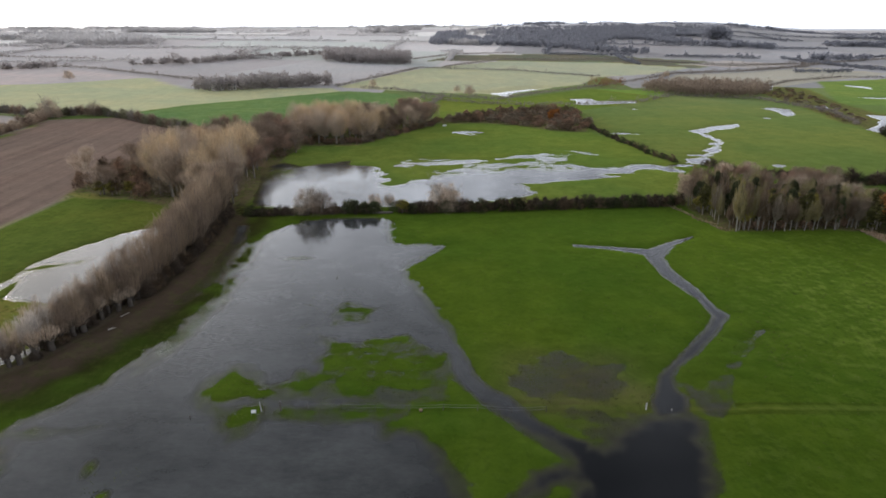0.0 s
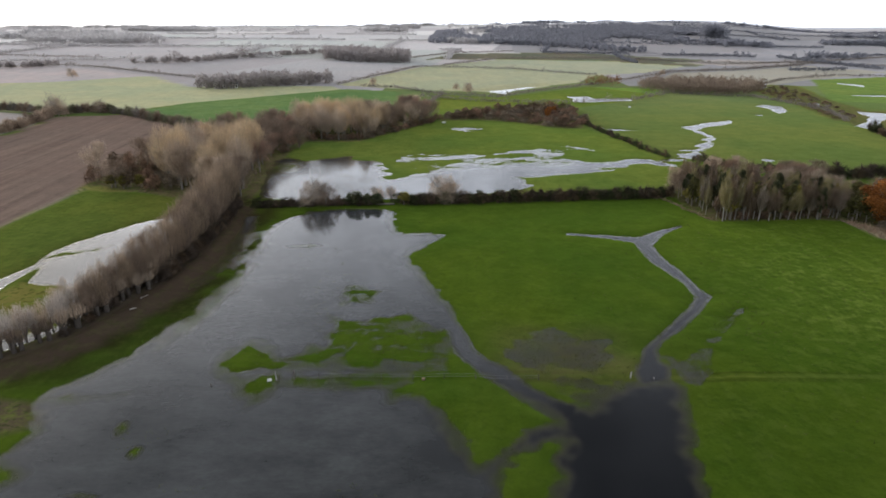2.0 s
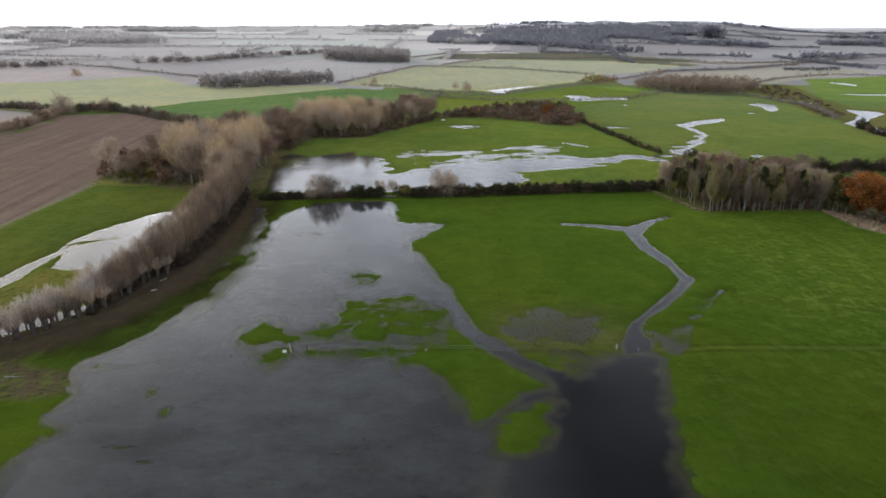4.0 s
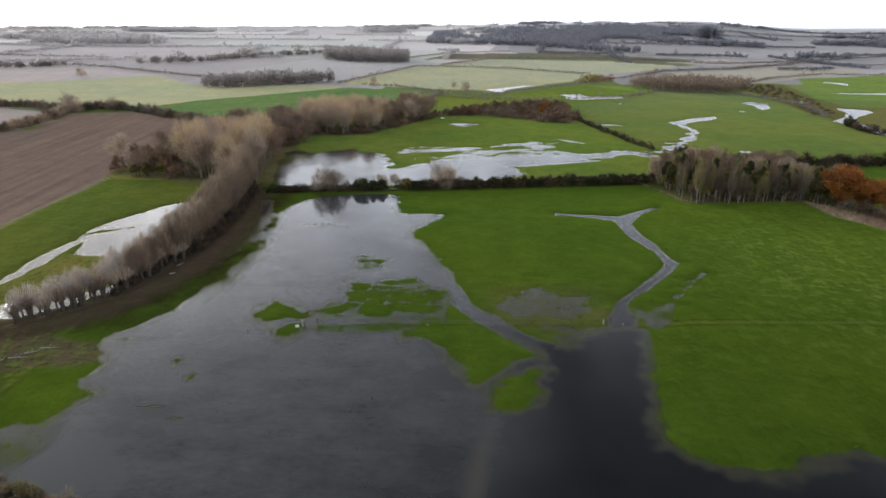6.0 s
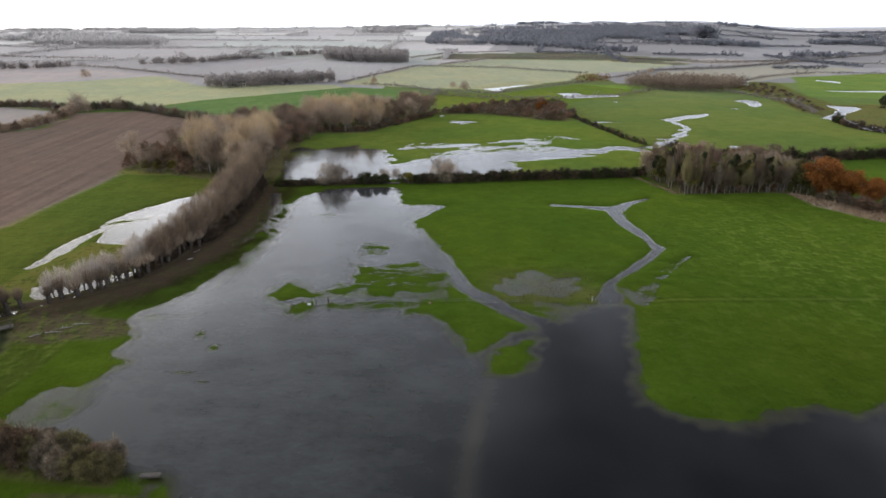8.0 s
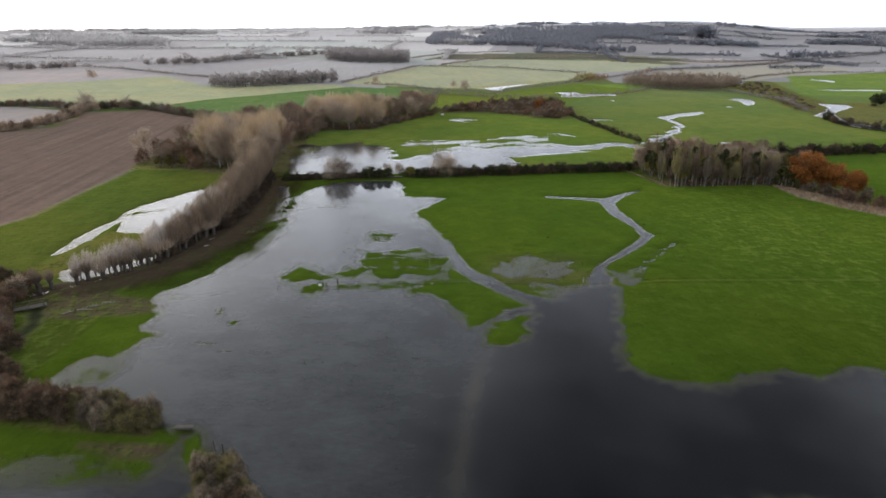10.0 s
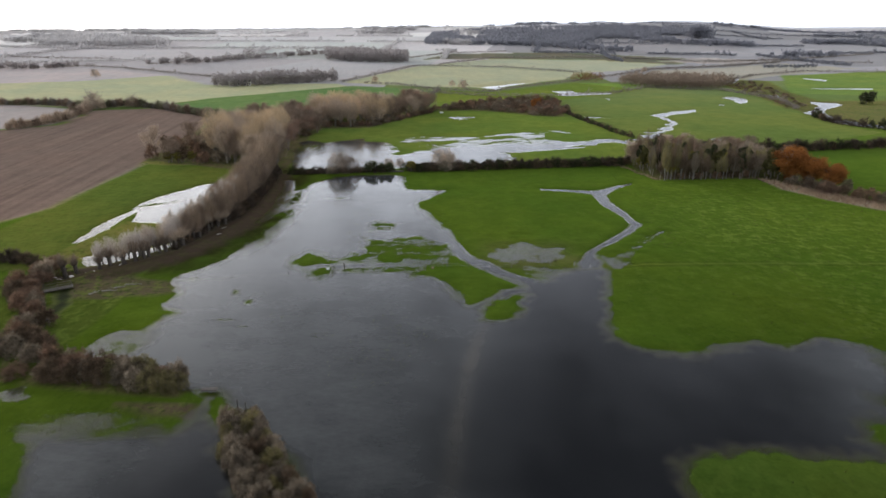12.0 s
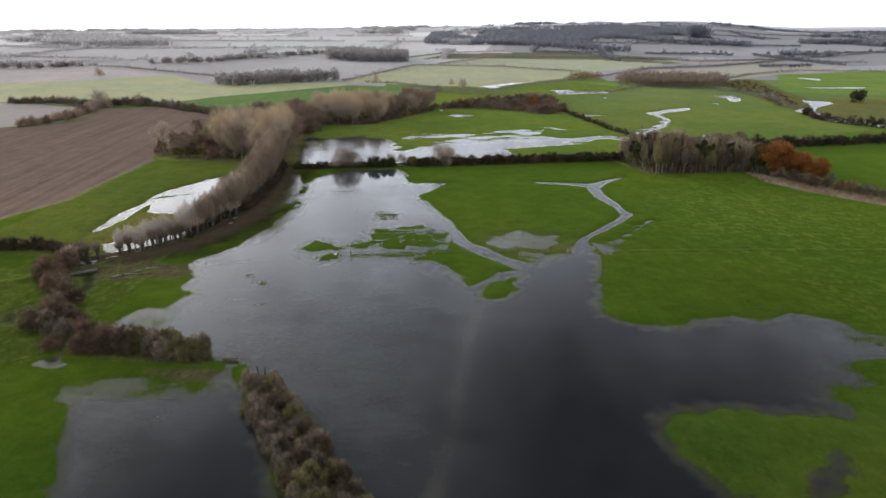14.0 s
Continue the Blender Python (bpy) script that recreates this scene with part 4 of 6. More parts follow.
def bare_tree(rng, h, spread, trunk_r, clear=0.25, limbs=14, forks=5, twigs=2400, upright=0.5, twig_len=1.1, twig_w=0.05):
    """Trunk and limbs, and a haze of twigs. The crown spans from clear*h to h, with radius spread."""
    paths = [limb_path(rng, (0, 0, -0.4), (0, 0, 1), h * 0.8, trunk_r, 0.05, 0.05, 6)]
    tips, ways = [], []
    for i in range(limbs):
        f = clear + (0.78 - clear) * (i + rng.random()) / limbs
        k = min(int(f / 0.8 * 6), 5)
        a, b = np.array(paths[0][k][0]), np.array(paths[0][k + 1][0])
        s = a + (b - a) * rng.random()
        ang = rng.random() * 6.283 if i else 0.3
        reach = spread * math.sin(math.pi * min(1.0, 0.22 + 0.72 * (f - clear) / (1 - clear) + 0.1)) ** 0.7
        way = np.array((math.cos(ang), math.sin(ang), upright * 1.6 + 0.25))
        main = limb_path(rng, s, way, reach * (1 + upright * 0.6), trunk_r * 0.42 * (1.1 - f), 0.16, 0.12, 4)
        paths.append(main)
        for j in range(forks):
            q = 1 + int(rng.random() * 3.99)
            s2 = np.array(main[min(q, 4)][0])
            w2 = unit(way) + rng.normal(size=3) * 0.65
            sub = limb_path(rng, s2, w2, reach * 0.5, trunk_r * 0.16 * (1.1 - f), 0.2, 0.15, 3)
            paths.append(sub)
            for p, _ in sub[1:]:
                tips.append(p)
                ways.append(unit(w2))
        for p, _ in main[2:]:
            tips.append(p)
            ways.append(unit(way))
    for i in range(8):
        p = np.array(paths[0][-1][0]) + (0, 0, -h * 0.12 * rng.random())
        tips.append(tuple(p))
        ways.append(unit(np.array((rng.normal() * 0.4, rng.normal() * 0.4, 1))))
    tips, ways = np.array(tips), np.array(ways)
    pick = rng.integers(0, len(tips), twigs)
    base = tips[pick] + rng.normal(size=(twigs, 3)) * 0.35 * spread / 3.5
    base[:, 2] = np.minimum(base[:, 2], h - twig_len * 0.4)
    way = unit(ways[pick] * 0.5 + rng.normal(size=(twigs, 3)) * 0.6 + np.array((0, 0, 0.25 + upright * 0.7)))
    ln = twig_len * (0.5 + rng.random(twigs))
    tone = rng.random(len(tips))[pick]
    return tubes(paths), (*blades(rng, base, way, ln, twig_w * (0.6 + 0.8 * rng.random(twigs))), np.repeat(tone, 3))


def fan_tree(rng, h, spread, trunk_r, head=2.0, rods=26, twigs=2400, twig_len=1.0, twig_w=0.045, low=0.25, round_top=0.25):
    """A pollard: a thick stem to the head, then long upright rods in a fan, feathered with fine twigs."""
    paths = [[((0, 0, -0.4), trunk_r * 1.15), ((0.05, 0, head * 0.5), trunk_r), ((0, 0.04, head * 0.85), trunk_r * 1.05), ((0, 0, head), trunk_r * 0.8)]]
    lines = []
    for i in range(rods):
        a, r = i * 2.4 + rng.normal() * 0.25, math.sqrt((i + 0.5) / rods)
        end = np.array((math.cos(a) * r * spread, math.sin(a) * r * spread, h * (1 - round_top * r * r) * (0.9 + 0.14 * rng.random())))
        start = np.array((math.cos(a) * trunk_r * 0.6, math.sin(a) * trunk_r * 0.6, head * (0.8 + 0.2 * rng.random())))
        mid = start + (end - start) * 0.4 + np.array((math.cos(a), math.sin(a), 0)) * r * spread * 0.22
        lines.append((start, mid, end))
        paths.append([(tuple(start), trunk_r * 0.2), (tuple(mid), trunk_r * 0.12), (tuple(end), 0.012)])
    pts = np.array(lines)
    pick = rng.integers(0, rods, twigs)
    u = (low + (1 - low) * rng.random(twigs))[:, None]
    a, m, e = pts[pick, 0], pts[pick, 1], pts[pick, 2]
    base = a * (1 - u) ** 2 + 2 * m * u * (1 - u) + e * u * u + rng.normal(size=(twigs, 3)) * 0.09 * spread
    run = unit(e - a)
    way = unit(run + rng.normal(size=(twigs, 3)) * 0.30 + np.array((0, 0, 0.3)))
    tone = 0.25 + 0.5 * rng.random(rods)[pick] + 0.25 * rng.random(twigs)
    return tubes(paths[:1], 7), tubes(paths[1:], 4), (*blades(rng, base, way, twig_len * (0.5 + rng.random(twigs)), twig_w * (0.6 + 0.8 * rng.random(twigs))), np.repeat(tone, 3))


def puffs(rng, w, d, h, count, per, blade_len, blade_w, low=0.15):
    """A shrub of many twiggy puffs inside a dome of that width, depth and height."""
    c = rng.normal(size=(count, 3))
    c = unit(c) * (rng.random((count, 1)) ** 0.33) * (0.86 + 0.28 * rng.random((count, 1)))
    c[:, 2] = np.abs(c[:, 2])
    cen = c * np.array((w * 0.42, d * 0.42, h * 0.76)) + np.array((0, 0, h * low))
    way = unit(rng.normal(size=(count * per, 3)) + np.array((0, 0, 0.35)))
    cc = np.repeat(cen, per, 0)
    out = unit(cc * np.array((1, 1, 0.6)))
    way = unit(way + out * 0.5)
    rad = min(w, d, h) * 0.12 * np.repeat(0.55 + 0.9 * rng.random((count, 1)), per, 0)
    base = cc + way * rad * rng.random((count * per, 1)) ** 0.4
    base[:, 2] = np.maximum(base[:, 2], 0.02)
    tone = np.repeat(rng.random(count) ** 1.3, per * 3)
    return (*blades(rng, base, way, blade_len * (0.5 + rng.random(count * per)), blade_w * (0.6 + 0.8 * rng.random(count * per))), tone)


def stems(rng, w, d, h, count, r=0.05):
    paths = []
    for i in range(count):
        a = rng.random() * 6.283
        s = (math.cos(a) * w * 0.2 * rng.random(), math.sin(a) * d * 0.2 * rng.random(), -0.3)
        paths.append(limb_path(rng, s, (math.cos(a) * w * 0.35, math.sin(a) * d * 0.35, h * 0.8), h * 0.85, r, 0.12, 0.02, 3))
    return tubes(paths, 4)


def crown_points(rng, count, per, w, h0, h1, lump):
    """Points gathered in clumps on the shell of a crown."""
    c = unit(rng.normal(size=(count, 3))) * (0.62 + 0.38 * rng.random((count, 1)))
    lobe = 0.82 + 0.3 * np.sin(c[:, :1] * 3.1 + c[:, 2:] * 2.3 + count) * np.cos(c[:, 1:2] * 2.7 - c[:, 2:] * 3.3)
    c = c * lobe * np.array((w / 2, w / 2, (h1 - h0) / 2)) + np.array((0, 0, (h0 + h1) / 2))
    return np.repeat(c, per, 0) + rng.normal(size=(count * per, 3)) * lump, np.repeat(rng.random(count), per * 4)


class Kind:
    """A kind of plant: a few prototypes, then copies of them."""

    def __init__(self, name, label, category, group, makes):
        self.name, self.label, self.category, self.group, self.makes, self.protos = name, label, category, group, makes, {}

    def put(self, rng, x, y, size=1.0, wide=None, sink=0.05):
        k = int(rng.integers(0, len(self.makes)))
        z = height_at(x, y) - sink
        wide = wide or size
        m = Matrix.LocRotScale((x, y, z), Euler((rng.normal() * 0.03, rng.normal() * 0.03, rng.random() * 6.283)), (wide, wide, size))
        if k not in self.protos:
            root = new(self.name)
            for part_name, data, material in self.makes[k]():
                ob = part(part_name, data, material, root)
                if part_name in ("branch_fan", "crown"):
                    tagged(ob, kind="stuff")
            tagged(root, self.label, self.category, self.group)
            root.matrix_basis = m
            self.protos[k] = root
            return root
        proto = self.protos[k]
        ob = copy_thing(proto, Matrix.Identity(4))
        ob.matrix_basis = m
        return ob


def tree_makes(seeds, bark, twig, **kw):
    def maker(seed):
        def make():
            rng = np.random.default_rng(seed)
            t, c = bare_tree(rng, **kw)
            return [("trunk", mesh_from("trunk", *t, smooth=True), bark), ("crown", mesh_from("crown", *c), twig[seed % len(twig)])]
        return make
    return [maker(s) for s in seeds]


def fan_makes(seeds, bark, twig, **kw):
    def maker(seed):
        def make():
            rng = np.random.default_rng(seed)
            t, r, c = fan_tree(rng, **kw)
            return [("trunk", mesh_from("trunk", *t, smooth=True), bark), ("branch_fan", mesh_from("branch_fan", *r, smooth=True), bark), ("crown", mesh_from("crown", *c), twig[seed % len(twig)])]
        return make
    return [maker(s) for s in seeds]


def bush_makes(seeds, twigs, w=4.0, h=3.6, count=26, per=70, ln=0.75, bw=0.045, bark=None):
    def maker(seed):
        def make():
            rng = np.random.default_rng(seed)
            return [("stem", mesh_from("stem", *stems(rng, w, w, h, 7)), bark or M_BARK),
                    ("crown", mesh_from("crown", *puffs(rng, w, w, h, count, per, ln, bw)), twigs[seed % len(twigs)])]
        return make
    return [maker(s) for s in seeds]


def dome_makes(seeds, twigs, w, h):
    """A bare tree with limbs that spread from a short trunk and fine twigs in a broad dome."""
    def maker(seed):
        def make():
            rng = np.random.default_rng(seed)
            t, _ = bare_tree(rng, h, w * 0.45, 0.3, 0.14, 20, 5, 30, 0.4)
            return [("trunk", mesh_from("trunk", *t, smooth=True), M_BARK_PALE),
                    ("crown", mesh_from("crown", *puffs(rng, w, w, h * 0.86, 120, 34, 0.95, 0.05, 0.13)), twigs[seed % len(twigs)])]
        return make
    return [maker(s) for s in seeds]


def leafy_makes(seeds, h, w, leaf, bark, n=40, per=70, size=0.16, trunk_r=0.22, low=0.2):
    def maker(seed):
        def make():
            rng = np.random.default_rng(seed)
            t, _ = bare_tree(rng, h, w * 0.42, trunk_r, low, 10, 3, 30, 0.4)
            pts, tone = crown_points(rng, n, per, w, h * low, h, w * 0.07)
            return [("trunk", mesh_from("trunk", *t, smooth=True), bark),
                    ("foliage", mesh_from("foliage", *leaf_quads(rng, pts, size * (0.6 + 0.8 * rng.random(len(pts)))), tone), leaf[seed % len(leaf)])]
        return make
    return [maker(s) for s in seeds]


def along(rng, line, gap, jitter=0.3):
    p = np.array(line, float)
    seg = np.linalg.norm(np.diff(p, axis=0), axis=1)
    cum = np.concatenate([[0], np.cumsum(seg)])
    s = gap * 0.5
    while s < cum[-1]:
        i = min(np.searchsorted(cum, s) - 1, len(seg) - 1)
        q = p[i] + (p[i + 1] - p[i]) * (s - cum[i]) / seg[i]
        yield q[0] + rng.normal() * jitter, q[1] + rng.normal() * jitter
        s += gap * (0.75 + 0.5 * rng.random())


def scatter(rng, poly, count, gap):
    """Places inside an outline, none nearer than gap to another."""
    p = np.array(poly, float)
    lo, hi = p.min(0), p.max(0)
    q = lo + (hi - lo) * rng.random((count * 14, 2))
    q = q[signed(poly, q[:, 0], q[:, 1]) < 0]
    out, cells = [], {}
    for x, y in q.tolist():
        i, j = int(x // gap), int(y // gap)
        if any((x - a) ** 2 + (y - b) ** 2 < gap * gap for m in (-1, 0, 1) for n in (-1, 0, 1) for a, b in cells.get((i + m, j + n), ())):
            continue
        cells.setdefault((i, j), []).append((x, y))
        out.append((x, y))
        if len(out) == count:
            break
    return out


R = np.random.default_rng(5)
STUMP = Kind("pollard_willow", "old pollard willow with dark knuckled head and sparse rods", "tree", "row of pollards",
             fan_makes((1, 2, 3), M_BARK_DARK, [M_TWIG_BROWN, M_TWIG_GREY, M_TWIG_BROWN], h=4.6, spread=1.25, trunk_r=0.42, head=2.1, rods=22, twigs=620, twig_len=0.8, twig_w=0.05, low=0.0))
FEATHER = Kind("young_willow", "slender bare willow with pale grey feathery rods", "tree", "row of bare willows",
               fan_makes((4, 5, 6, 7), M_BARK, [M_TWIG_ASH, M_TWIG_ASH, M_TWIG_GREY], h=7.2, spread=1.05, trunk_r=0.16, head=1.3, rods=24, twigs=900, twig_len=0.9, twig_w=0.042, low=0.15, round_top=0.35))
WILLOW = Kind("bare_willow", "tall bare brown willow in a dense lane side row", "tree", "row of bare willows",
              fan_makes((8, 9, 10, 14), M_BARK_DARK, [M_TWIG_PALE, M_TWIG_PALE, M_TWIG_BROWN], h=11.0, spread=2.2, trunk_r=0.24, head=1.5, rods=40, twigs=2600, twig_len=1.2, twig_w=0.05, low=0.1, round_top=0.4))
POPLAR = Kind("poplar_tree", "tall bare poplar with golden brown twigs", "tree", "poplar grove",
              fan_makes((11, 12, 13), M_BARK_PALE, [M_TWIG_GOLD, M_TWIG_GOLD, M_TWIG_GREY], h=19.5, spread=4.4, trunk_r=0.38, head=4.5, rods=48, twigs=4600, twig_len=1.5, twig_w=0.07, low=0.12, round_top=0.38))
BARE = Kind("bare_tree", "bare brown deciduous tree with spreading crown", "tree", "grove of bare trees",
            tree_makes((21, 22, 23, 24), M_BARK, [M_TWIG_BROWN, M_TWIG_GREY, M_TWIG_RED, M_TWIG_BROWN], h=11, spread=4.2, trunk_r=0.28, clear=0.15, limbs=16, forks=5, twigs=2600, upright=0.35, twig_len=1.5, twig_w=0.07))
HEDGE_TREE = Kind("hedge_tree", "round bare grey tree standing in a hedge", "tree", "hedge trees",
                  dome_makes((31, 32, 33), [M_TWIG_GREY, M_TWIG_BROWN, M_TWIG_GREY], 9.0, 9.0))
ALDER = Kind("plantation_tree", "slim bare tree with pale stem in a dense plantation", "tree", "plantation",
             fan_makes((41, 42, 43, 44, 45), M_BARK_PALE, [M_BUSH_OLIVE, M_BUSH_BROWN, M_TWIG_OLIVE, M_BUSH_GREY, M_BUSH_BROWN], h=10.5, spread=1.5, trunk_r=0.13, head=3.2, rods=26, twigs=1500, twig_len=1.0, twig_w=0.075, low=0.1, round_top=0.45))
EVERGREEN = Kind("ivy_tree", "dark ivy clad tree in the plantation", "tree", "plantation", leafy_makes((51, 52, 53), 10.5, 3.2, [M_LEAF_DARK, M_LEAF_MOSS, M_LEAF_DARK], M_BARK, 44, 60, 0.2))
YELLOW = Kind("yellowing_tree", "small tree with last yellow leaves", "tree", "plantation", leafy_makes((55, 56), 7.5, 4.0, [M_LEAF_OLIVE], M_BARK, 36, 60, 0.18))
ORANGE = Kind("beech_tree", "orange autumn beech at the edge of the plantation", "tree", "autumn beeches", leafy_makes((61, 62), 11.5, 9.5, [M_LEAF_ORANGE], M_BARK, 70, 230, 0.19, 0.35, 0.1))
BUSH = Kind("bramble_bush", "rounded bare grey brown bush beside the flood", "bush", "waterside bushes",
            bush_makes((71, 72, 73, 74, 75), [M_BUSH_GREY, M_BUSH_OLIVE, M_BUSH_BROWN, M_BUSH_GREY, M_BUSH_GREY], 4.2, 3.5, 96, 46, 0.40, 0.06))
THORN = Kind("thorn_bush", "dense russet brown thorn bush beside the flood", "bush", "waterside bushes",
             bush_makes((76, 77, 78, 79), [M_BUSH_RED, M_BUSH_BROWN, M_BUSH_BROWN, M_BUSH_GREY], 4.2, 3.5, 90, 44, 0.42, 0.06))
BRAMBLE = Kind("bramble_thicket", "low dark brown bramble tangle under the willows", "bush", "lane side brambles",
               bush_makes((64, 65, 66), [M_HEDGE, M_BUSH_BROWN, M_HEDGE], 4.2, 3.6, 60, 44, 0.6, 0.07))
SCRUB = Kind("scrub_bush", "dull brown scrub bush in rough ground", "bush", "scrub",
             bush_makes((81, 82, 83), [M_BUSH_BROWN, M_BUSH_RED, M_BUSH_GREY], 6.0, 5.2, 46, 38, 0.8, 0.10))
DARKBUSH = Kind("evergreen_bush", "dark evergreen bush in the hedge", "bush", "hedge bushes", leafy_makes((91, 92), 3.4, 3.8, [M_LEAF_DARK], M_BARK, 30, 60, 0.15, 0.1, 0.05))

# the row along the lane: old pollards in front, feathery rods behind, tall willows towards the grove
for x, y in along(R, [(-83.5, 56.0)] + AVENUE[:6] + [(-59.6, 100)], 1.9, 0.3):
    if y < 72 and R.random() < 0.25:
        continue
    STUMP.put(R, x + 0.9, y - 0.7, 0.85 + R.normal() * 0.1, 0.95 + R.normal() * 0.12)
for x, y in along(R, AVENUE[3:6] + [(-59.6, 100)], 1.8, 0.5):
    BRAMBLE.put(R, x + 0.6, y - 0.4, 0.42 + R.normal() * 0.06, 0.5)
for back, line in ((1.0, AVENUE[1:6] + [(-59.4, 104)]), (3.0, AVENUE[2:6] + [(-59.4, 104)])):
    for x, y in along(R, line, 1.15, 0.5):
        FEATHER.put(R, x - back * 0.75, y + back * 0.65, 0.78 + 0.42 * np.clip((y - 62) / 30, 0, 1) + R.normal() * 0.07, 0.95)
for x, y in along(R, [(-64.6, 76), (-62.9, 84), (-60.8, 92), (-59.8, 107.7), (-61.8, 130.3), (-64.6, 148)], 0.9, 0.75):
    WILLOW.put(R, x, y, (0.55 + 0.52 * np.clip((y - 78) / 50, 0, 1)) * (1 + R.normal() * 0.11), 0.8 + 0.35 * np.clip((y - 78) / 50, 0, 1))
for x, y in along(R, [(-64.2, 92), (-62.8, 110), (-64.4, 130), (-67, 148)], 1.3, 0.6):
    WILLOW.put(R, x, y, 0.62 + 0.42 * np.clip((y - 80) / 50, 0, 1) + R.normal() * 0.05, 1.0)
for x, y in along(R, [(-58.8, 92), (-57.6, 107), (-59.4, 129), (-62.4, 145)], 1.7, 0.4):
    BRAMBLE.put(R, x, y, 0.75 + R.normal() * 0.1, 0.75)
# grove at the end of the lane
for x, y in scatter(R, [(-92, 160), (-70, 150), (-64, 158), (-70, 182), (-74, 200), (-95, 200), (-98, 178)], 20, 4.2):
    POPLAR.put(R, x, y, 0.93 - 0.004 * abs(x + 82) - 0.003 * abs(y - 172) + R.normal() * 0.05, 1.0)
for x, y in scatter(R, [(-84, 152), (-63, 146), (-64, 165), (-70, 186), (-72, 205), (-72, 232), (-88, 258), (-103, 243), (-104, 198)], 44, 3.6):
    BARE.put(R, x, y, 1.0 + R.normal() * 0.12)
for x, y in scatter(R, [(-118, 166), (-107, 159), (-88, 158), (-90, 186), (-112, 200), (-124, 190)], 34, 3.4):
    (BARE if R.random() < 0.12 else SCRUB).put(R, x, y, 0.95 + R.normal() * 0.14, 0.9)
for x, y in ((-108, 160.5), (-104, 160), (-99, 161)):
    YELLOW.put(R, x, y, 0.62, 0.9)
for x, y in scatter(R, [(-73, 206), (-67, 214), (-64, 236), (-66, 262), (-92, 268), (-90, 240)], 34, 3.6):
    (BARE if R.random() < 0.6 else SCRUB).put(R, x, y, 0.78 + R.normal() * 0.1, 0.95)
# second grove by the far flood
for x, y in scatter(R, [(-69, 241), (-55, 238), (-45, 239), (-36, 262), (-52, 284), (-68, 280), (-80, 268)], 34, 3.2):
    POPLAR.put(R, x, y, 0.70 + R.normal() * 0.10, 0.95)
for x, y in scatter(R, [(-45, 240), (-35, 258), (-14, 292), (-15, 306), (-42, 298), (-52, 276)], 36, 3.4):
    (BARE if R.random() < 0.6 else SCRUB).put(R, x, y, 0.95 + R.normal() * 0.1)
for x, y in along(R, [(-66, 244), (-55, 242), (-44, 242), (-34, 258), (-15, 291)], 2.4, 1.0):
    SCRUB.put(R, x, y, 0.5, 0.7)
# copse
for x, y in scatter(R, [(-14, 293), (8, 297), (26, 290), (42, 274), (56, 270), (63, 296), (62, 330), (43, 345), (19, 330), (-5, 312)], 110, 3.6):
    SCRUB.put(R, x, y, 0.68 + R.normal() * 0.14, 0.95)
for x, y in ((44, 300), (47, 304)):
    ORANGE.put(R, x, y, 0.55, 0.45)
# trees in the hedge
for x, y, s in ((-41, 143, 1.0), (-37.5, 143.6, 0.86), (-5.5, 147.5, 1.05), (-3.2, 147.2, 0.85), (-24.5, 151, 0.5), (-20.5, 151, 0.5)):
    HEDGE_TREE.put(R, x, y, s, s * 0.95)
for x, y, s in ((-30, 144.3, 1.15), (-26.4, 144.6, 0.95), (-23.8, 144.8, 1.0), (-13.2, 144.6, 0.9)):
    DARKBUSH.put(R, x, y, s)
YELLOW.put(R, -16.2, 144.6, 0.52, 0.95)
# plantation beside the hedge
WOOD = [(60, 150), (63.5, 133), (66, 131), (95, 134), (99, 139), (98, 152), (80, 158), (66, 164)]
for x, y in scatter(R, WOOD, 110, 2.0):
    r = R.random()
    (ALDER if r < 0.48 else EVERGREEN if r < 0.82 else YELLOW).put(R, x, y, 0.84 + R.normal() * 0.13, 0.85 + R.normal() * 0.08)
for x, y in along(R, [(64.5, 132.5), (80, 133), (94.5, 135)], 1.7, 0.3):
    ALDER.put(R, x, y, 0.80 + R.normal() * 0.12, 0.8)
for x, y in along(R, [(66, 134), (80, 134.6), (95, 136.5)], 2.2, 0.5):
    SCRUB.put(R, x, y, 0.42, 0.55)
for x, y in scatter(R, [(58, 153), (66, 150), (68, 172), (80, 178), (110, 172), (100, 155), (80, 158), (66, 164)], 36, 3.2):
    (BARE if R.random() < 0.6 else SCRUB).put(R, x, y, 0.6 + R.normal() * 0.07)
for x, y in scatter(R, [(212, 440), (204, 360), (192, 300), (200, 298), (222, 345), (232, 400), (250, 468)], 70, 5.0):
    SCRUB.put(R, x, y, 0.24 + R.normal() * 0.05, 0.6)
for x, y in scatter(R, [(95, 136), (99, 130), (103, 134), (110, 140), (106, 152), (97, 152)], 22, 2.6):
    (EVERGREEN if R.random() < 0.6 else BARE).put(R, x, y, 0.68 + R.normal() * 0.08)
for x, y, s in ((104.0, 130.5, 0.98), (107.5, 126.5, 0.8), (111.0, 121.0, 0.68)):
    ORANGE.put(R, x, y, s, s * 1.1)
for x, y, s in ((99.5, 134, 0.9), (101, 138, 0.95), (97.5, 132.5, 0.7), (106, 135, 0.8)):
    EVERGREEN.put(R, x, y, s, 1.2)
for x, y, s in ((101.5, 125.5, 0.6), (104.5, 121.5, 0.62), (108, 117, 0.6), (113, 117.5, 0.75)):
    SCRUB.put(R, x, y, s, 0.7)
for x, y in along(R, [(103, 122), (110, 113), (120, 100), (128, 92)], 2.5, 0.6):
    SCRUB.put(R, x, y, 0.72 + R.normal() * 0.08)
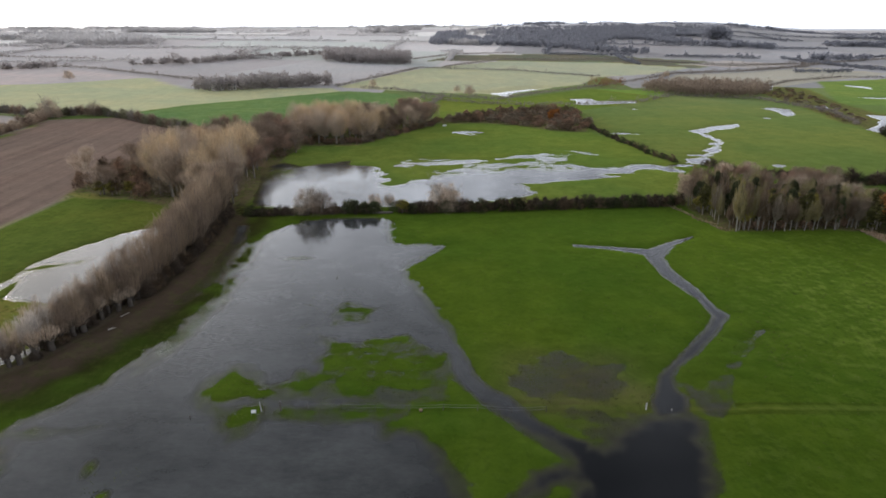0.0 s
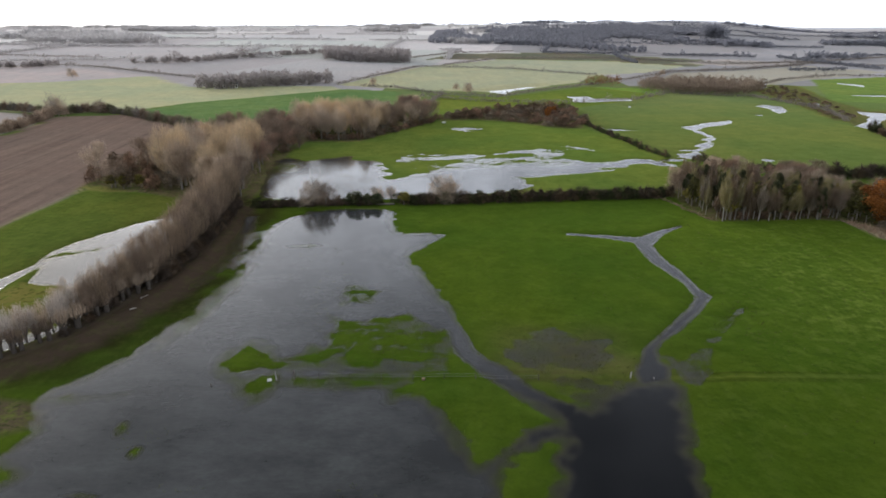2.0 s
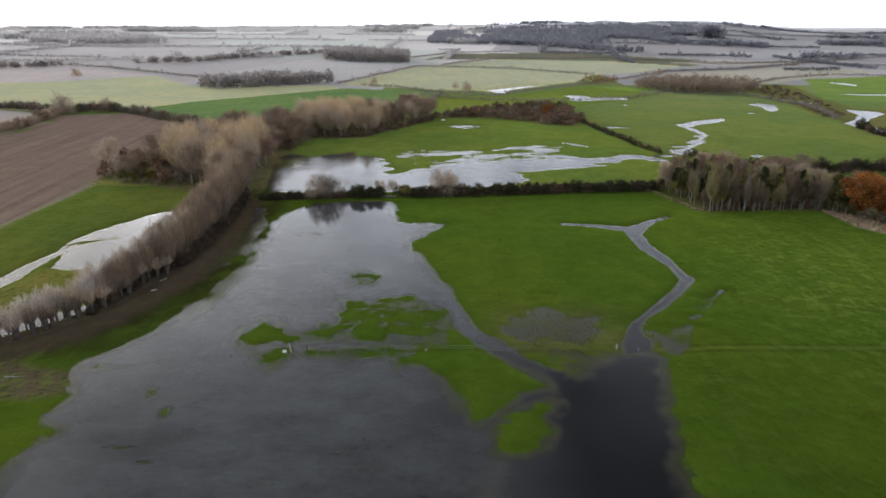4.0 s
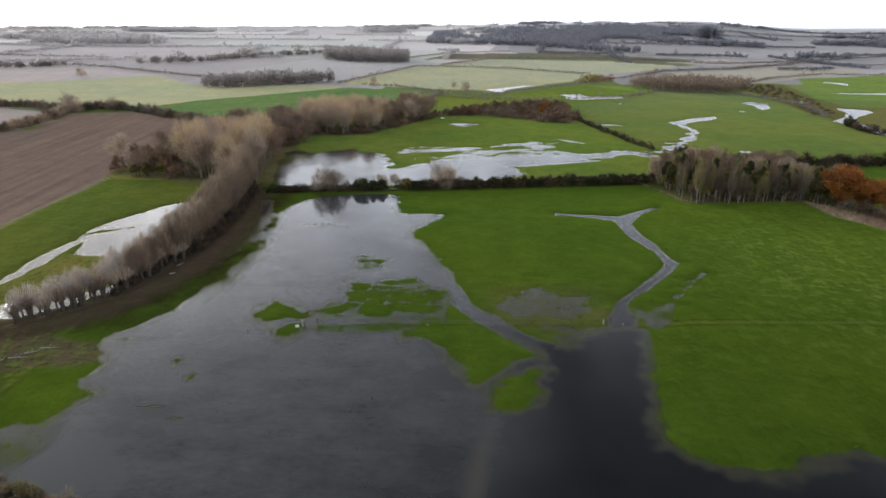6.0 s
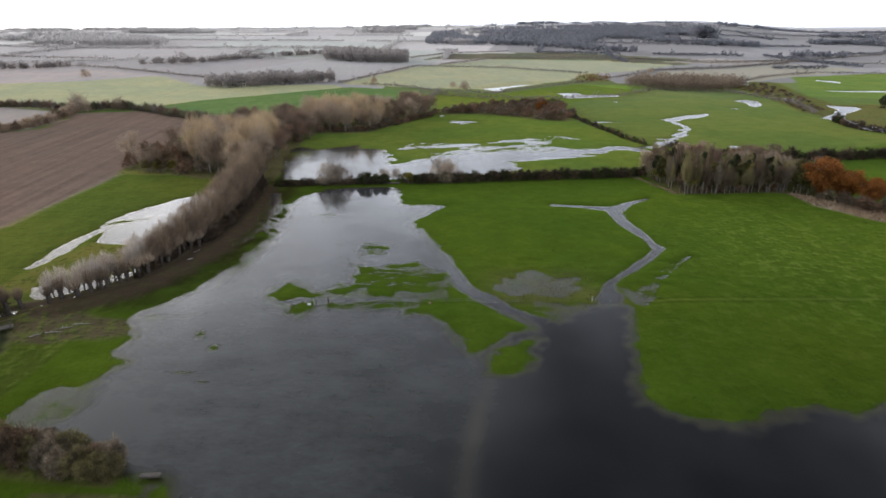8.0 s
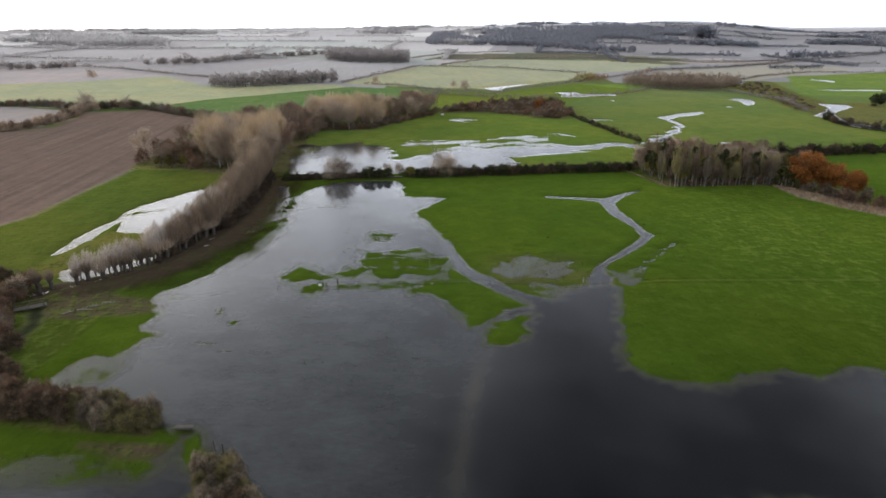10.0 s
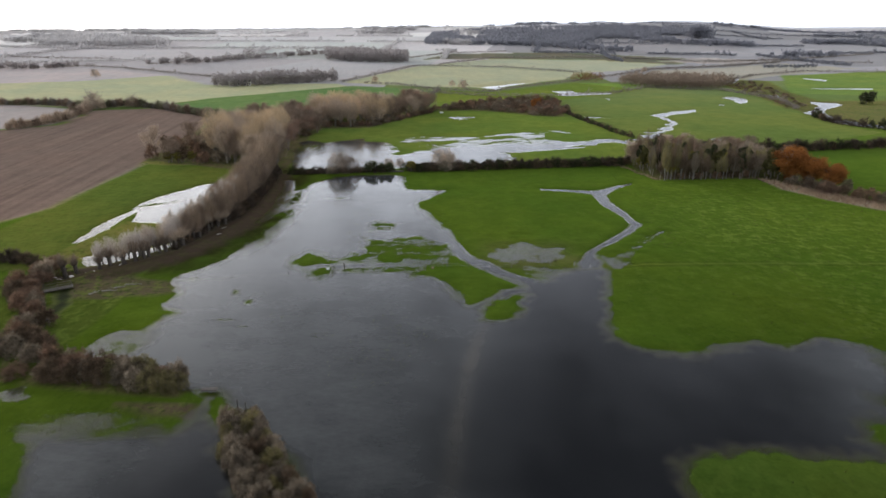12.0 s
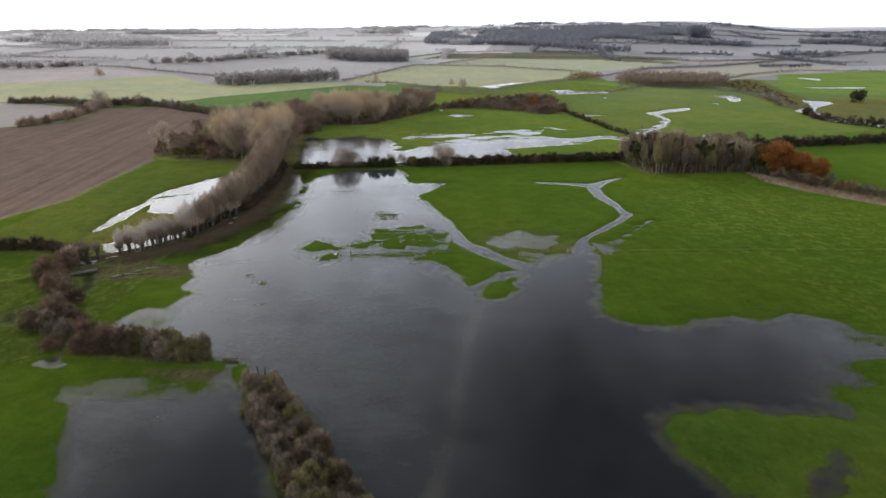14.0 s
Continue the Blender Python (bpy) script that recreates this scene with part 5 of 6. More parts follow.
# bushes round the near flood
for x, y in scatter(R, [(-60.5, 24.0), (-55, 22.8), (-46, 21.2), (-38.0, 18.9), (-38.0, 17.8), (-44, 17.9), (-52, 18.8), (-59.5, 20.2)], 60, 1.15):
    (BUSH if R.random() < (x + 60) / 30 else THORN).put(R, x, y, 0.95 + R.normal() * 0.18, 0.85 + R.normal() * 0.12)
for x, y in scatter(R, [(-28.8, 10.6), (-25.6, 11.2), (-20.8, 4.4), (-15.4, -2.6), (-10.6, -9.0), (-4.0, -18.6), (-5.6, -22.0), (-9.6, -20.4), (-15.6, -11.6), (-20.6, -5.0), (-24.6, 1.2), (-28.0, 7.0)], 210, 1.0):
    BUSH.put(R, x, y, 0.68 + R.normal() * 0.15, 0.58 + R.normal() * 0.1)
for x, y in along(R, [(-62, 22), (-66, 28), (-70, 34), (-76, 41), (-82, 50), (-84, 57)], 1.7, 1.5):
    THORN.put(R, x, y, 1.0 + R.normal() * 0.18, 0.95 + R.normal() * 0.1)
for x, y in along(R, [(-66, 26), (-76, 28), (-90, 30)], 2.6, 0.8):
    if not -79.5 < x < -72.5:
        BUSH.put(R, x, y, 1.05, 1.1)


def hedgerow(line, gap, size, label, mats, wide=1.0, seed=1, ln=0.7, bw=0.06, count=16, per=42):
    """A hedge of many shrubs that grow together, each shrub a part."""
    rng = np.random.default_rng(seed)
    root = tagged(new("hedgerow"), label, "hedge", "hedgerows")
    meshes = []
    for k in range(4):
        me = mesh_from("shrub", *puffs(rng, 2.6 * wide, 2.6 * wide, 2.6, count, per, ln, bw, 0.05))
        me.materials.append(mats[k % len(mats)])
        meshes.append(me)
    for x, y in along(rng, line, gap, 0.25):
        ob = new("shrub", meshes[int(rng.integers(0, 4))])
        ob.parent = root
        s = size * (0.8 + 0.4 * rng.random())
        ob.matrix_basis = Matrix.LocRotScale((x, y, height_at(x, y) - 0.1), Euler((0, 0, rng.random() * 6.283)), (s, s, s * (0.9 + 0.3 * rng.random())))
    return root


DARK = [M_HEDGE, M_HEDGE, M_BUSH_BROWN, M_LEAF_DARK]
hedgerow([(-57, 141), (-44.2, 142.9), (-30.5, 144.6), (-22.5, 145.6)], 0.75, 1.0, "dark clipped hedge along the flooded field edge", DARK, seed=3)
hedgerow([(-18, 145.4), (-10, 145.2), (15.1, 147.8), (51.2, 152.2), (60, 153.6)], 0.75, 1.15, "dark brown hawthorn hedge between meadows", DARK, seed=4)
hedgerow([(59, 290), (63, 263), (68.1, 237.7), (71.3, 221.2), (76.2, 205.4)], 2.2, 0.85, "thin ragged hedge beside a far meadow", DARK, seed=5)
hedgerow([(84, 203), (88, 196), (96, 186), (108, 184)], 1.6, 1.1, "dark hedge beside the stream", DARK, seed=6)
hedgerow([(100, 178), (125, 177), (152, 180), (190, 186)], 1.5, 1.6, "tall dark hedge behind the plantation", DARK, seed=7)
hedgerow([(-290, 318), (-259, 321), (-224, 306), (-210, 319), (-187, 310), (-162, 292), (-138, 274), (-119, 262)], 2.4, 1.5, "broken hedge along the ploughed field", [M_HEDGE_FAR, M_OLIVE_FAR, M_TWIG_BROWN, M_OLIVE_FAR], seed=8, bw=0.1, ln=1.0)
hedgerow([(-225, 236), (-214, 254), (-219, 285), (-222, 300)], 2.2, 1.6, "grey brown hedge between bare fields", [M_TWIG_GREY, M_TWIG_BROWN], seed=9, bw=0.1, ln=1.0)
hedgerow([(-118, 58), (-105, 62), (-96, 63.5), (-88, 61.5)], 0.9, 1.0, "low dark hedge by the lane", DARK, seed=10)
hedgerow([(188, 268), (184, 252), (185, 240), (194, 225), (207, 209)], 3.8, 1.5, "dark bushes along the river", DARK, seed=11, bw=0.1)


# ---- distant woods and hedges, too many to count ----
def far_growth(name, label, spots, material, blade, seed, category="woodland", n=64, reach=0.15):
    """spots: rows of x, y, height, width."""
    rng = np.random.default_rng(seed)
    vs, fs, tones, k = [], [], [], 0
    ground = height(np.array([s[0] for s in spots], float), np.array([s[1] for s in spots], float))
    for (x, y, h, w), gz in zip(spots, ground):
        c = unit(rng.normal(size=(n, 3))) * rng.random((n, 1)) ** 0.5
        base = c * np.array((w * 0.5, w * 0.5, h * 0.46)) + np.array((x, y, gz + h * 0.47))
        way = unit(rng.normal(size=(n, 3)) + np.array((0, 0, 0.5)))
        v, f = blades(rng, base, way, h * reach * (0.6 + rng.random(n)), np.full(n, blade))
        vs.append(v)
        tones.append(np.full(len(v), 0.3 + 0.4 * rng.random()))
        fs.append(f + k)
        k += len(v)
    me = mesh_from(name, np.concatenate(vs), np.concatenate(fs), np.concatenate(tones))
    me.materials.append(material)
    return tagged(new(name, me), label, category, kind="stuff")


def rows_of(rng, lines, gap, h, jitter=1.0):
    out = []
    for line in lines:
        for x, y in along(rng, line, gap, jitter):
            s = 0.75 + 0.35 * rng.random() ** 2 + 0.9 * (rng.random() < 0.06)
            out.append((x, y, h * s, h * s * 1.15))
    return out


def wood_of(rng, poly, count, gap, h):
    return [(x, y, h * (0.75 + 0.45 * rng.random()), h * 0.75) for x, y in scatter(rng, poly, count, gap)]


FAR_HEDGES = [
    [(-80, 452), (-52, 443), (-33, 425), (-15, 405), (22, 391), (53, 427), (100, 470), (146, 521), (204, 593), (279, 622), (389, 697)],
    [(-100, 458), (-73, 540), (-46, 616), (50, 608), (123, 558)], [(139, 414), (192, 394), (203, 330), (191, 288)],
    [(-22, 633), (45, 732), (171, 765), (237, 743), (296, 694), (414, 744)], [(-331, 588), (-270, 661), (-188, 754)],
    [(-421, 531), (-385, 560), (-338, 547), (-276, 512), (-229, 487), (-200, 470)], [(-532, 657), (-465, 646), (-393, 645)],
    [(205, 755), (298, 718), (408, 733), (604, 855)], [(193, 593), (298, 638), (417, 725), (478, 665)], [(230, 470), (275, 517), (342, 557), (395, 542), (470, 520)],
    [(-66, 710), (-13, 800), (68, 846)], [(-30, 395), (10, 370), (40, 362), (72, 364), (110, 378), (137, 405)], [(-119, 262), (-90, 306), (-41, 336), (-21, 364), (-15, 405)],
]
far_growth("far_hedgerows", "thin dark hedgerows between distant fields", rows_of(R, FAR_HEDGES, 1.7, 3.0, 0.4), M_HEDGE_FAR, 0.5, 101, n=40)
spots = wood_of(R, [(-193, 418), (-167, 426), (-142, 442), (-106, 465), (-110, 480), (-150, 470), (-202, 440)], 70, 5, 10)
spots += wood_of(R, [(-158, 669), (-112, 649), (-61, 652), (-66, 703), (-127, 740), (-172, 748)], 130, 6, 13)
spots += rows_of(R, [[(-330, 592), (-292, 608), (-258, 664), (-222, 720), (-174, 759)], [(-480, 520), (-430, 528), (-385, 556)]], 4.5, 7.5, 2.5)
far_growth("distant_copses", "grey brown leafless copses among distant fields", spots, M_TWIG_FAR, 1.0, 102, n=150, reach=0.2)
spots = wood_of(R, [(-60, 990), (60, 1010), (132, 960), (200, 870), (300, 860), (400, 930), (500, 1200), (545, 1416), (494, 1571), (351, 1572), (61, 1572), (-60, 1351)], 2600, 8, 9)
gaps = vnoise(np.array([s[0] for s in spots]), np.array([s[1] for s in spots]) * 0.55, 70, 31)
spots = [s for s, g in zip(spots, gaps) if g < 0.22]
spots += [(488 + R.normal() * 13, 1215 + R.normal() * 10, 24 + 5 * R.random(), 13) for i in range(40)]
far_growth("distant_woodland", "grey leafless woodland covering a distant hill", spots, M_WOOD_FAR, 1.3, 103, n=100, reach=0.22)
spots = wood_of(R, [(130, 440), (150, 415), (195, 404), (222, 440), (205, 468), (150, 472)], 150, 4.2, 9)
far_growth("brown_distant_wood", "soft brown leafless wood beside distant meadows", spots, M_BROWN_FAR, 0.5, 107, n=150)
spots = [(x, y, 9.0, 9.0) for x, y in ((100, 474), (105, 470), (110, 474), (116, 470), (122, 474), (113, 480))]
far_growth("distant_orange_trees", "orange brown autumn trees in a distant hedge", spots, M_RUST_FAR, 0.5, 104, n=120)
spots = wood_of(R, [(-640, 872), (-554, 850), (-464, 896), (-480, 960), (-560, 1040), (-660, 1060), (-700, 960)], 420, 8, 12)
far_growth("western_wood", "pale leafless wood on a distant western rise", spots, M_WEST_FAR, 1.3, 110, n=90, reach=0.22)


def bend(x, y, seed):
    return float(vnoise(np.array([x]), np.array([y]), 300, seed)[0]) * 60


def field_bounds(rng):
    """Hedges that follow the bounds of the distant patchwork, thinner with distance."""
    out = []
    for k in range(3, 13):
        x = -0.85 * 210 * (k + 1)
        gap_run = 0
        while x < 0.85 * 210 * (k + 1) + 500:
            y = 210 * k
            y = 210 * k - bend(x, y, 12)
            step = max(2.4, y / 330)
            gap_run = gap_run - 1 if gap_run else (int(rng.integers(10, 60)) if rng.random() < 0.012 else 0)
            if not gap_run:
                out.append((x, y + rng.normal() * 0.8))
            x += step * (0.8 + 0.4 * rng.random())
        for i in range(-9, 14):
            if rng.random() < 0.25:
                continue
            y = 210.0 * k
            while y < 210 * (k + 1):
                x = 260 * (i - 0.4 * k)
                x = x - bend(x, y, 11)
                if abs(x) < 0.9 * y + 300:
                    out.append((x + rng.normal() * 0.8, y))
                y += max(2.6, y / 300)
    return out


bounds = [(x, y, (2.8 + 1.6 * R.random() + (4.5 if R.random() < 0.05 else 0)) * (1 + y / 4000), 4.5 + y / 500) for x, y in field_bounds(R) if (y > 700 or x < -210 or x > 330) and y > 560]
west = [b for b in bounds if b[0] < 0.08 * b[1] - 60]
east = [b for b in bounds if b[0] >= 0.08 * b[1] - 60]
# west takes the haze-pale twig colour, east the haze-blue one
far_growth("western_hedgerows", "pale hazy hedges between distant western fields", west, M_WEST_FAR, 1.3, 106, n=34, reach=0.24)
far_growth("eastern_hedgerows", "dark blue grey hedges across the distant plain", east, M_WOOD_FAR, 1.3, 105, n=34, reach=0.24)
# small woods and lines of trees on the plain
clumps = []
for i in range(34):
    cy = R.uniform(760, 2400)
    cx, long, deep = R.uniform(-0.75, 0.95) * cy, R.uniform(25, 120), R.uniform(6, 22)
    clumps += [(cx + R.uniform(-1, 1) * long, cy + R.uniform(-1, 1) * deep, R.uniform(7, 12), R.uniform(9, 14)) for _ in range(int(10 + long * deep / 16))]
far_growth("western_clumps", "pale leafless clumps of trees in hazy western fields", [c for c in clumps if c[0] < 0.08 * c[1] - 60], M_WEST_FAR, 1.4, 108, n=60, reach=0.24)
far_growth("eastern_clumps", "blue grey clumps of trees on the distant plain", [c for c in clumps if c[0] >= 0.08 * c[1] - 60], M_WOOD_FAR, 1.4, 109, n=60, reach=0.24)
for x, y, s in ((-321, 473, 0.95), (-224, 307, 1.35), (-220, 303, 1.1), (-203, 313, 0.95), (3, 418, 0.95), (-72, 462, 0.8), (-6, 440, 0.6), (185, 560, 0.8)):
    HEDGE_TREE.put(R, x, y, s, s * 1.05)
DARKBUSH.put(R, 244, 312, 2.2, 2.6)


# ---- rushes and reeds, past counting ----
def tuft_field(name, label, spots, material, blade_h, per, seed, category, afloat=False):
    rng = np.random.default_rng(seed)
    pts = np.array(spots)
    z = height(pts[:, 0], pts[:, 1])
    z = np.maximum(z, 0.03) if afloat else z
    base = np.repeat(np.stack([pts[:, 0], pts[:, 1], z - 0.05], 1), per, 0)
    base[:, :2] += rng.normal(size=(len(base), 2)) * 0.16
    way = unit(rng.normal(size=base.shape) * 0.35 + np.array((0, 0, 1.0)))
    v, f = blades(rng, base, way, blade_h * (0.5 + rng.random(len(base))), 0.05 + 0.07 * rng.random(len(base)))
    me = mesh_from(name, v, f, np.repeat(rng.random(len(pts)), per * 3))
    me.materials.append(material)
    return tagged(new(name, me), label, category, kind="stuff")


def spread(rng, cx, cy, rx, ry, n):
    a, r = rng.random(n) * 6.283, np.sqrt(rng.random(n))
    return list(zip(cx + np.cos(a) * r * rx, cy + np.sin(a) * r * ry))


T = np.random.default_rng(77)
rush = []
for cx, cy, rx, ry, n in ((-13, 73, 11, 11, 420), (-18, 89, 6, 5, 130), (-22, 80, 4, 7, 60), (-30, 113, 6, 2, 40), (-14.2, 40.1, 1.6, 1.2, 12), (-9, 40.6, 0.9, 0.9, 7), (-43, 42, 1.5, 1.2, 16),
                          (-22, 33, 1.5, 0.8, 10), (17, 68, 10, 8, 150), (48, 79, 4, 8, 90), (-48, 60, 5, 9, 60), (-30, 64.5, 5, 3.4, 90), (-29, 57.5, 3, 2, 40), (-45, 11, 9, 3, 60), (66, 24, 5, 5, 50)):
    rush += spread(T, cx, cy, rx, ry, n)
for i in range(2600):
    x, y = T.uniform(30, 118), T.uniform(-8, 126)
    if x > 30 + T.random() * 40:
        rush.append((x, y))
for i in range(700):
    rush.append((T.uniform(-12, 58), T.uniform(68, 140)))
pts = np.array(rush)
rush = pts[height(pts[:, 0], pts[:, 1]) > -0.16]
tuft_field("rush_tufts", "small dark rush tufts in wet pasture", rush, M_RUSH, 0.26, 5, 7, "rushes")
# grass blades that stand out of the shallow margins
gx, gy = T.uniform(-60, 74, 150000), T.uniform(-14, 140, 150000)
gz = height(gx, gy)
keep = np.nonzero((gz > -0.09) & (gz < 0.015))[0][:20000]
tuft_field("marsh_grass", "green grass blades standing out of shallow flood water", np.stack([gx[keep], gy[keep]], 1), M_GRASS, 0.17, 4, 10, "grass")
weed = []
for cx, cy, rx, ry, n in ((-12, 38, 4, 3, 26), (-10, 31, 7, 6, 60), (-14, 24, 6, 6, 40), (-30, 39, 3, 3, 14), (-38, 47, 3, 3, 20), (-22, 33, 2, 1, 14), (-31, 108, 8, 5, 24), (-27, 95, 8, 8, 30), (-24, 82, 3, 7, 40)):
    weed += spread(T, cx, cy, rx, ry, n)
tuft_field("water_weed", "scattered dark dead stalks standing in the flood", weed, M_RUSH, 0.22, 3, 11, "weeds", True)
reeds = scatter(T, [(94.5, 134.4), (96.5, 120.5), (103, 109), (117, 93), (123, 97), (111, 113), (102, 126)], 520, 0.35)
tuft_field("reed_bed", "dead pale brown reeds along the plantation edge", reeds, M_REED, 0.9, 12, 8, "reeds")
bank = [(x, y) for x, y in along(T, [(56.5, 153), (60, 141), (63, 132.5)], 0.25, 0.4)]
tuft_field("bank_grass", "dry brown grass on the ditch bank", bank, M_REED, 0.5, 10, 9, "grass")


# ---- made things ----
def box_mesh(name, sx, sy, sz, bevel=0.02, base=0.0):
    bm = bmesh.new()
    bmesh.ops.create_cube(bm, size=1.0)
    for v in bm.verts:
        v.co = Vector((v.co.x * sx, v.co.y * sy, (v.co.z + 0.5) * sz + base))
    bmesh.ops.bevel(bm, geom=bm.edges[:], offset=bevel, segments=1, affect="EDGES")
    me = bpy.data.meshes.new(name)
    bm.to_mesh(me)
    bm.free()
    return me


def put_part(name, me, material, root, x=0, y=0, z=0, rz=0, ry=0, rx=0, label=""):
    ob = part(name, me, material, root, label)
    ob.matrix_basis = pose(x, y, z, rx, ry, rz)
    return ob


def post_thing(x, y, h, label, material, r=0.09, lean=(0, 0)):
    """A round fence post with a chamfered head."""
    rows = [((0, 0, -0.5), r), ((0, 0, h * 0.5), r * 0.97), ((0, 0, h - 0.05), r * 0.95), ((0, 0, h), r * 0.6)]
    me = mesh_from("fence_post", *tubes([rows], 8))
    me.materials.append(material)
    ob = tagged(new("fence_post", me), label, "post", "posts in the flood")
    ob.matrix_basis = pose(x, y, height_at(x, y), lean[0], lean[1], 0)
    return ob


post_thing(-25.9, 60.2, 1.5, "pale weathered gatepost standing in flood water", M_CONCRETE, 0.10, (3, -4))
post_thing(-25.5, 59.9, 1.2, "dark leaning wooden post beside the gatepost", M_TIMBER, 0.08, (2, 6))
post_thing(-23.4, 60.3, 1.5, "dark wooden gatepost standing in flood water", M_TIMBER, 0.13)
post_thing(24.05, 62.1, 1.0, "pale weathered post at the flooded track", M_CONCRETE, 0.10)
post_thing(27.3, 62.0, 0.5, "short stump of a post in the mud", M_CONCRETE, 0.08)
post_thing(-28.8, 13.9, 1.5, "dark wooden post by the bushes", M_TIMBER, 0.09)
post_thing(-27.6, 13.5, 1.4, "dark wooden post by the bushes", M_TIMBER, 0.09, (4, 3))
post_thing(-34.6, 58.5, 0.7, "rotten stump of a post in the flood", M_TIMBER, 0.07)

sign = new("notice_board")
put_part("board", box_mesh("board", 0.6, 0.05, 0.42, 0.01), M_WHITE, sign, 0, 0, 0.25)
for dx in (-0.3, 0.3):
    put_part("leg", box_mesh("leg", 0.06, 0.06, 0.7, 0.008), M_TIMBER, sign, dx, 0.06, -0.3)
tagged(sign, "small blank white board leaning by a gatepost", "sign")
sign.matrix_basis = pose(-26.6, 59.2, height_at(-26.6, 59.2) + 0.1, -20, 0, 8)

bin_ = new("feed_tub")
put_part("tub", mesh_from("tub", *tubes([[((0, 0, 0), 0.2), ((0, 0, 0.26), 0.25), ((0, 0, 0.28), 0.26), ((0, 0, 0.26), 0.22)]], 14)), M_REED, bin_)
tagged(bin_, "small yellowish tub on the flooded track", "tub")
bin_.matrix_basis = pose(-5.2, 60.8, height_at(-5.2, 60.8))


def wire_fence(x0, x1, y0, gap, label):
    """Low old fence: thin posts and two sagging wires."""
    root = tagged(new("wire_fence"), label, "fence", "old fences")
    n = round((x1 - x0) / gap)
    me = mesh_from("post", *tubes([[((0, 0, -0.4), 0.06), ((0, 0, 0.6), 0.055), ((0, 0, 0.95), 0.05)]], 6))
    me.materials.append(M_TIMBER)
    tops = []
    for i in range(n + 1):
        x = x0 + (x1 - x0) * i / n
        y = y0 + 0.012 * x + T.normal() * 0.06
        ob = new("post", me)
        ob.parent = root
        z = height_at(x, y)
        ob.matrix_basis = pose(x, y, z, T.normal() * 4, T.normal() * 4, 0)
        tops.append((x, y, z))
    for h in (0.45, 0.85):
        rows = []
        for a, b in zip(tops[:-1], tops[1:]):
            rows.append(((a[0], a[1], a[2] + h), 0.014))
            rows.append((((a[0] + b[0]) / 2, (a[1] + b[1]) / 2, (a[2] + b[2]) / 2 + h - 0.05), 0.014))
        rows.append(((tops[-1][0], tops[-1][1], tops[-1][2] + h), 0.014))
        part("wire", mesh_from("wire", *tubes([rows], 4)), M_WIRE, root)
    return root


wire_fence(-20, 11, 61.0, 4.4, "old wire fence half sunk in flooded grass")


def footbridge(x, y, rz, length, width, material, label, rails=True):
    """Planks on two bearers with a handrail on each side."""
    root = new("footbridge")
    for s in (-1, 1):
        put_part("bearer", box_mesh("bearer", length, 0.16, 0.2), M_TIMBER, root, 0, s * width * 0.35, 0.2)
        if not rails:
            continue
        put_part("rail", box_mesh("rail", length, 0.07, 0.09), material, root, 0, s * width * 0.48, 1.25)
        for k in (-0.45, 0, 0.45):
            put_part("rail_post", box_mesh("rail_post", 0.09, 0.09, 1.0), material, root, k * length, s * width * 0.48, 0.3)
    n = round(length / 0.24)
    me = box_mesh("plank", 0.21, width, 0.05, 0.008)
    me.materials.append(material)
    for i in range(n):
        ob = new("plank", me)
        ob.parent = root
        ob.matrix_basis = pose(-length / 2 + 0.12 + i * length / n, 0, 0.4 + T.normal() * 0.005)
    tagged(root, label, "bridge", "footbridges")
    root.matrix_basis = pose(x, y, 0.1, 0, 0, rz)
    return root


footbridge(-34.0, 17.4, 4, 2.2, 0.6, M_TIMBER, "short dark plank bridge over the gap between floods", False)
footbridge(-76.5, 49.6, 32, 5.0, 1.5, M_TIMBER, "weathered timber footbridge over the brook beside brown bushes")
footbridge(-71.4, 36.4, 35, 4.2, 0.7, M_CONCRETE, "narrow pale plank bridge over the brook", False)
footbridge(-21.4, 144.6, 4, 5.2, 1.2, M_TIMBER, "low dark bridge at the gap in the hedge", False)


def fallen_log(x, y, rz, length, r, label, material):
    rng = np.random.default_rng(int(abs(x * 10)))
    paths = [limb_path(rng, (0, 0, r * 0.8), (1, 0, 0.02), length, r, 0.06, 0.0, 6)]
    for i in range(4):
        k = 1 + i
        paths.append(limb_path(rng, paths[0][k][0], (0.5, rng.normal(), 0.5), length * 0.3, r * 0.35, 0.2, 0, 3))
    me = mesh_from("fallen_branch", *tubes(paths, 6))
    me.materials.append(material)
    ob = tagged(new("fallen_branch", me), label, "branch", "driftwood")
    ob.matrix_basis = pose(x, y, height_at(x, y), 0, 0, rz)
    return ob


for x, y, rz, ln in ((-67.5, 48.8, 20, 3.6), (-66.0, 50.2, 35, 2.6), (-64.6, 51.8, 10, 3.0), (-69.2, 47.4, 50, 2.4), (-58.4, 84.5, 70, 1.6), (-57.6, 79.5, 40, 1.2)):
    fallen_log(x, y, rz, ln, 0.13, "pale stripped driftwood branch washed up by the flood", M_BARK_PALE)


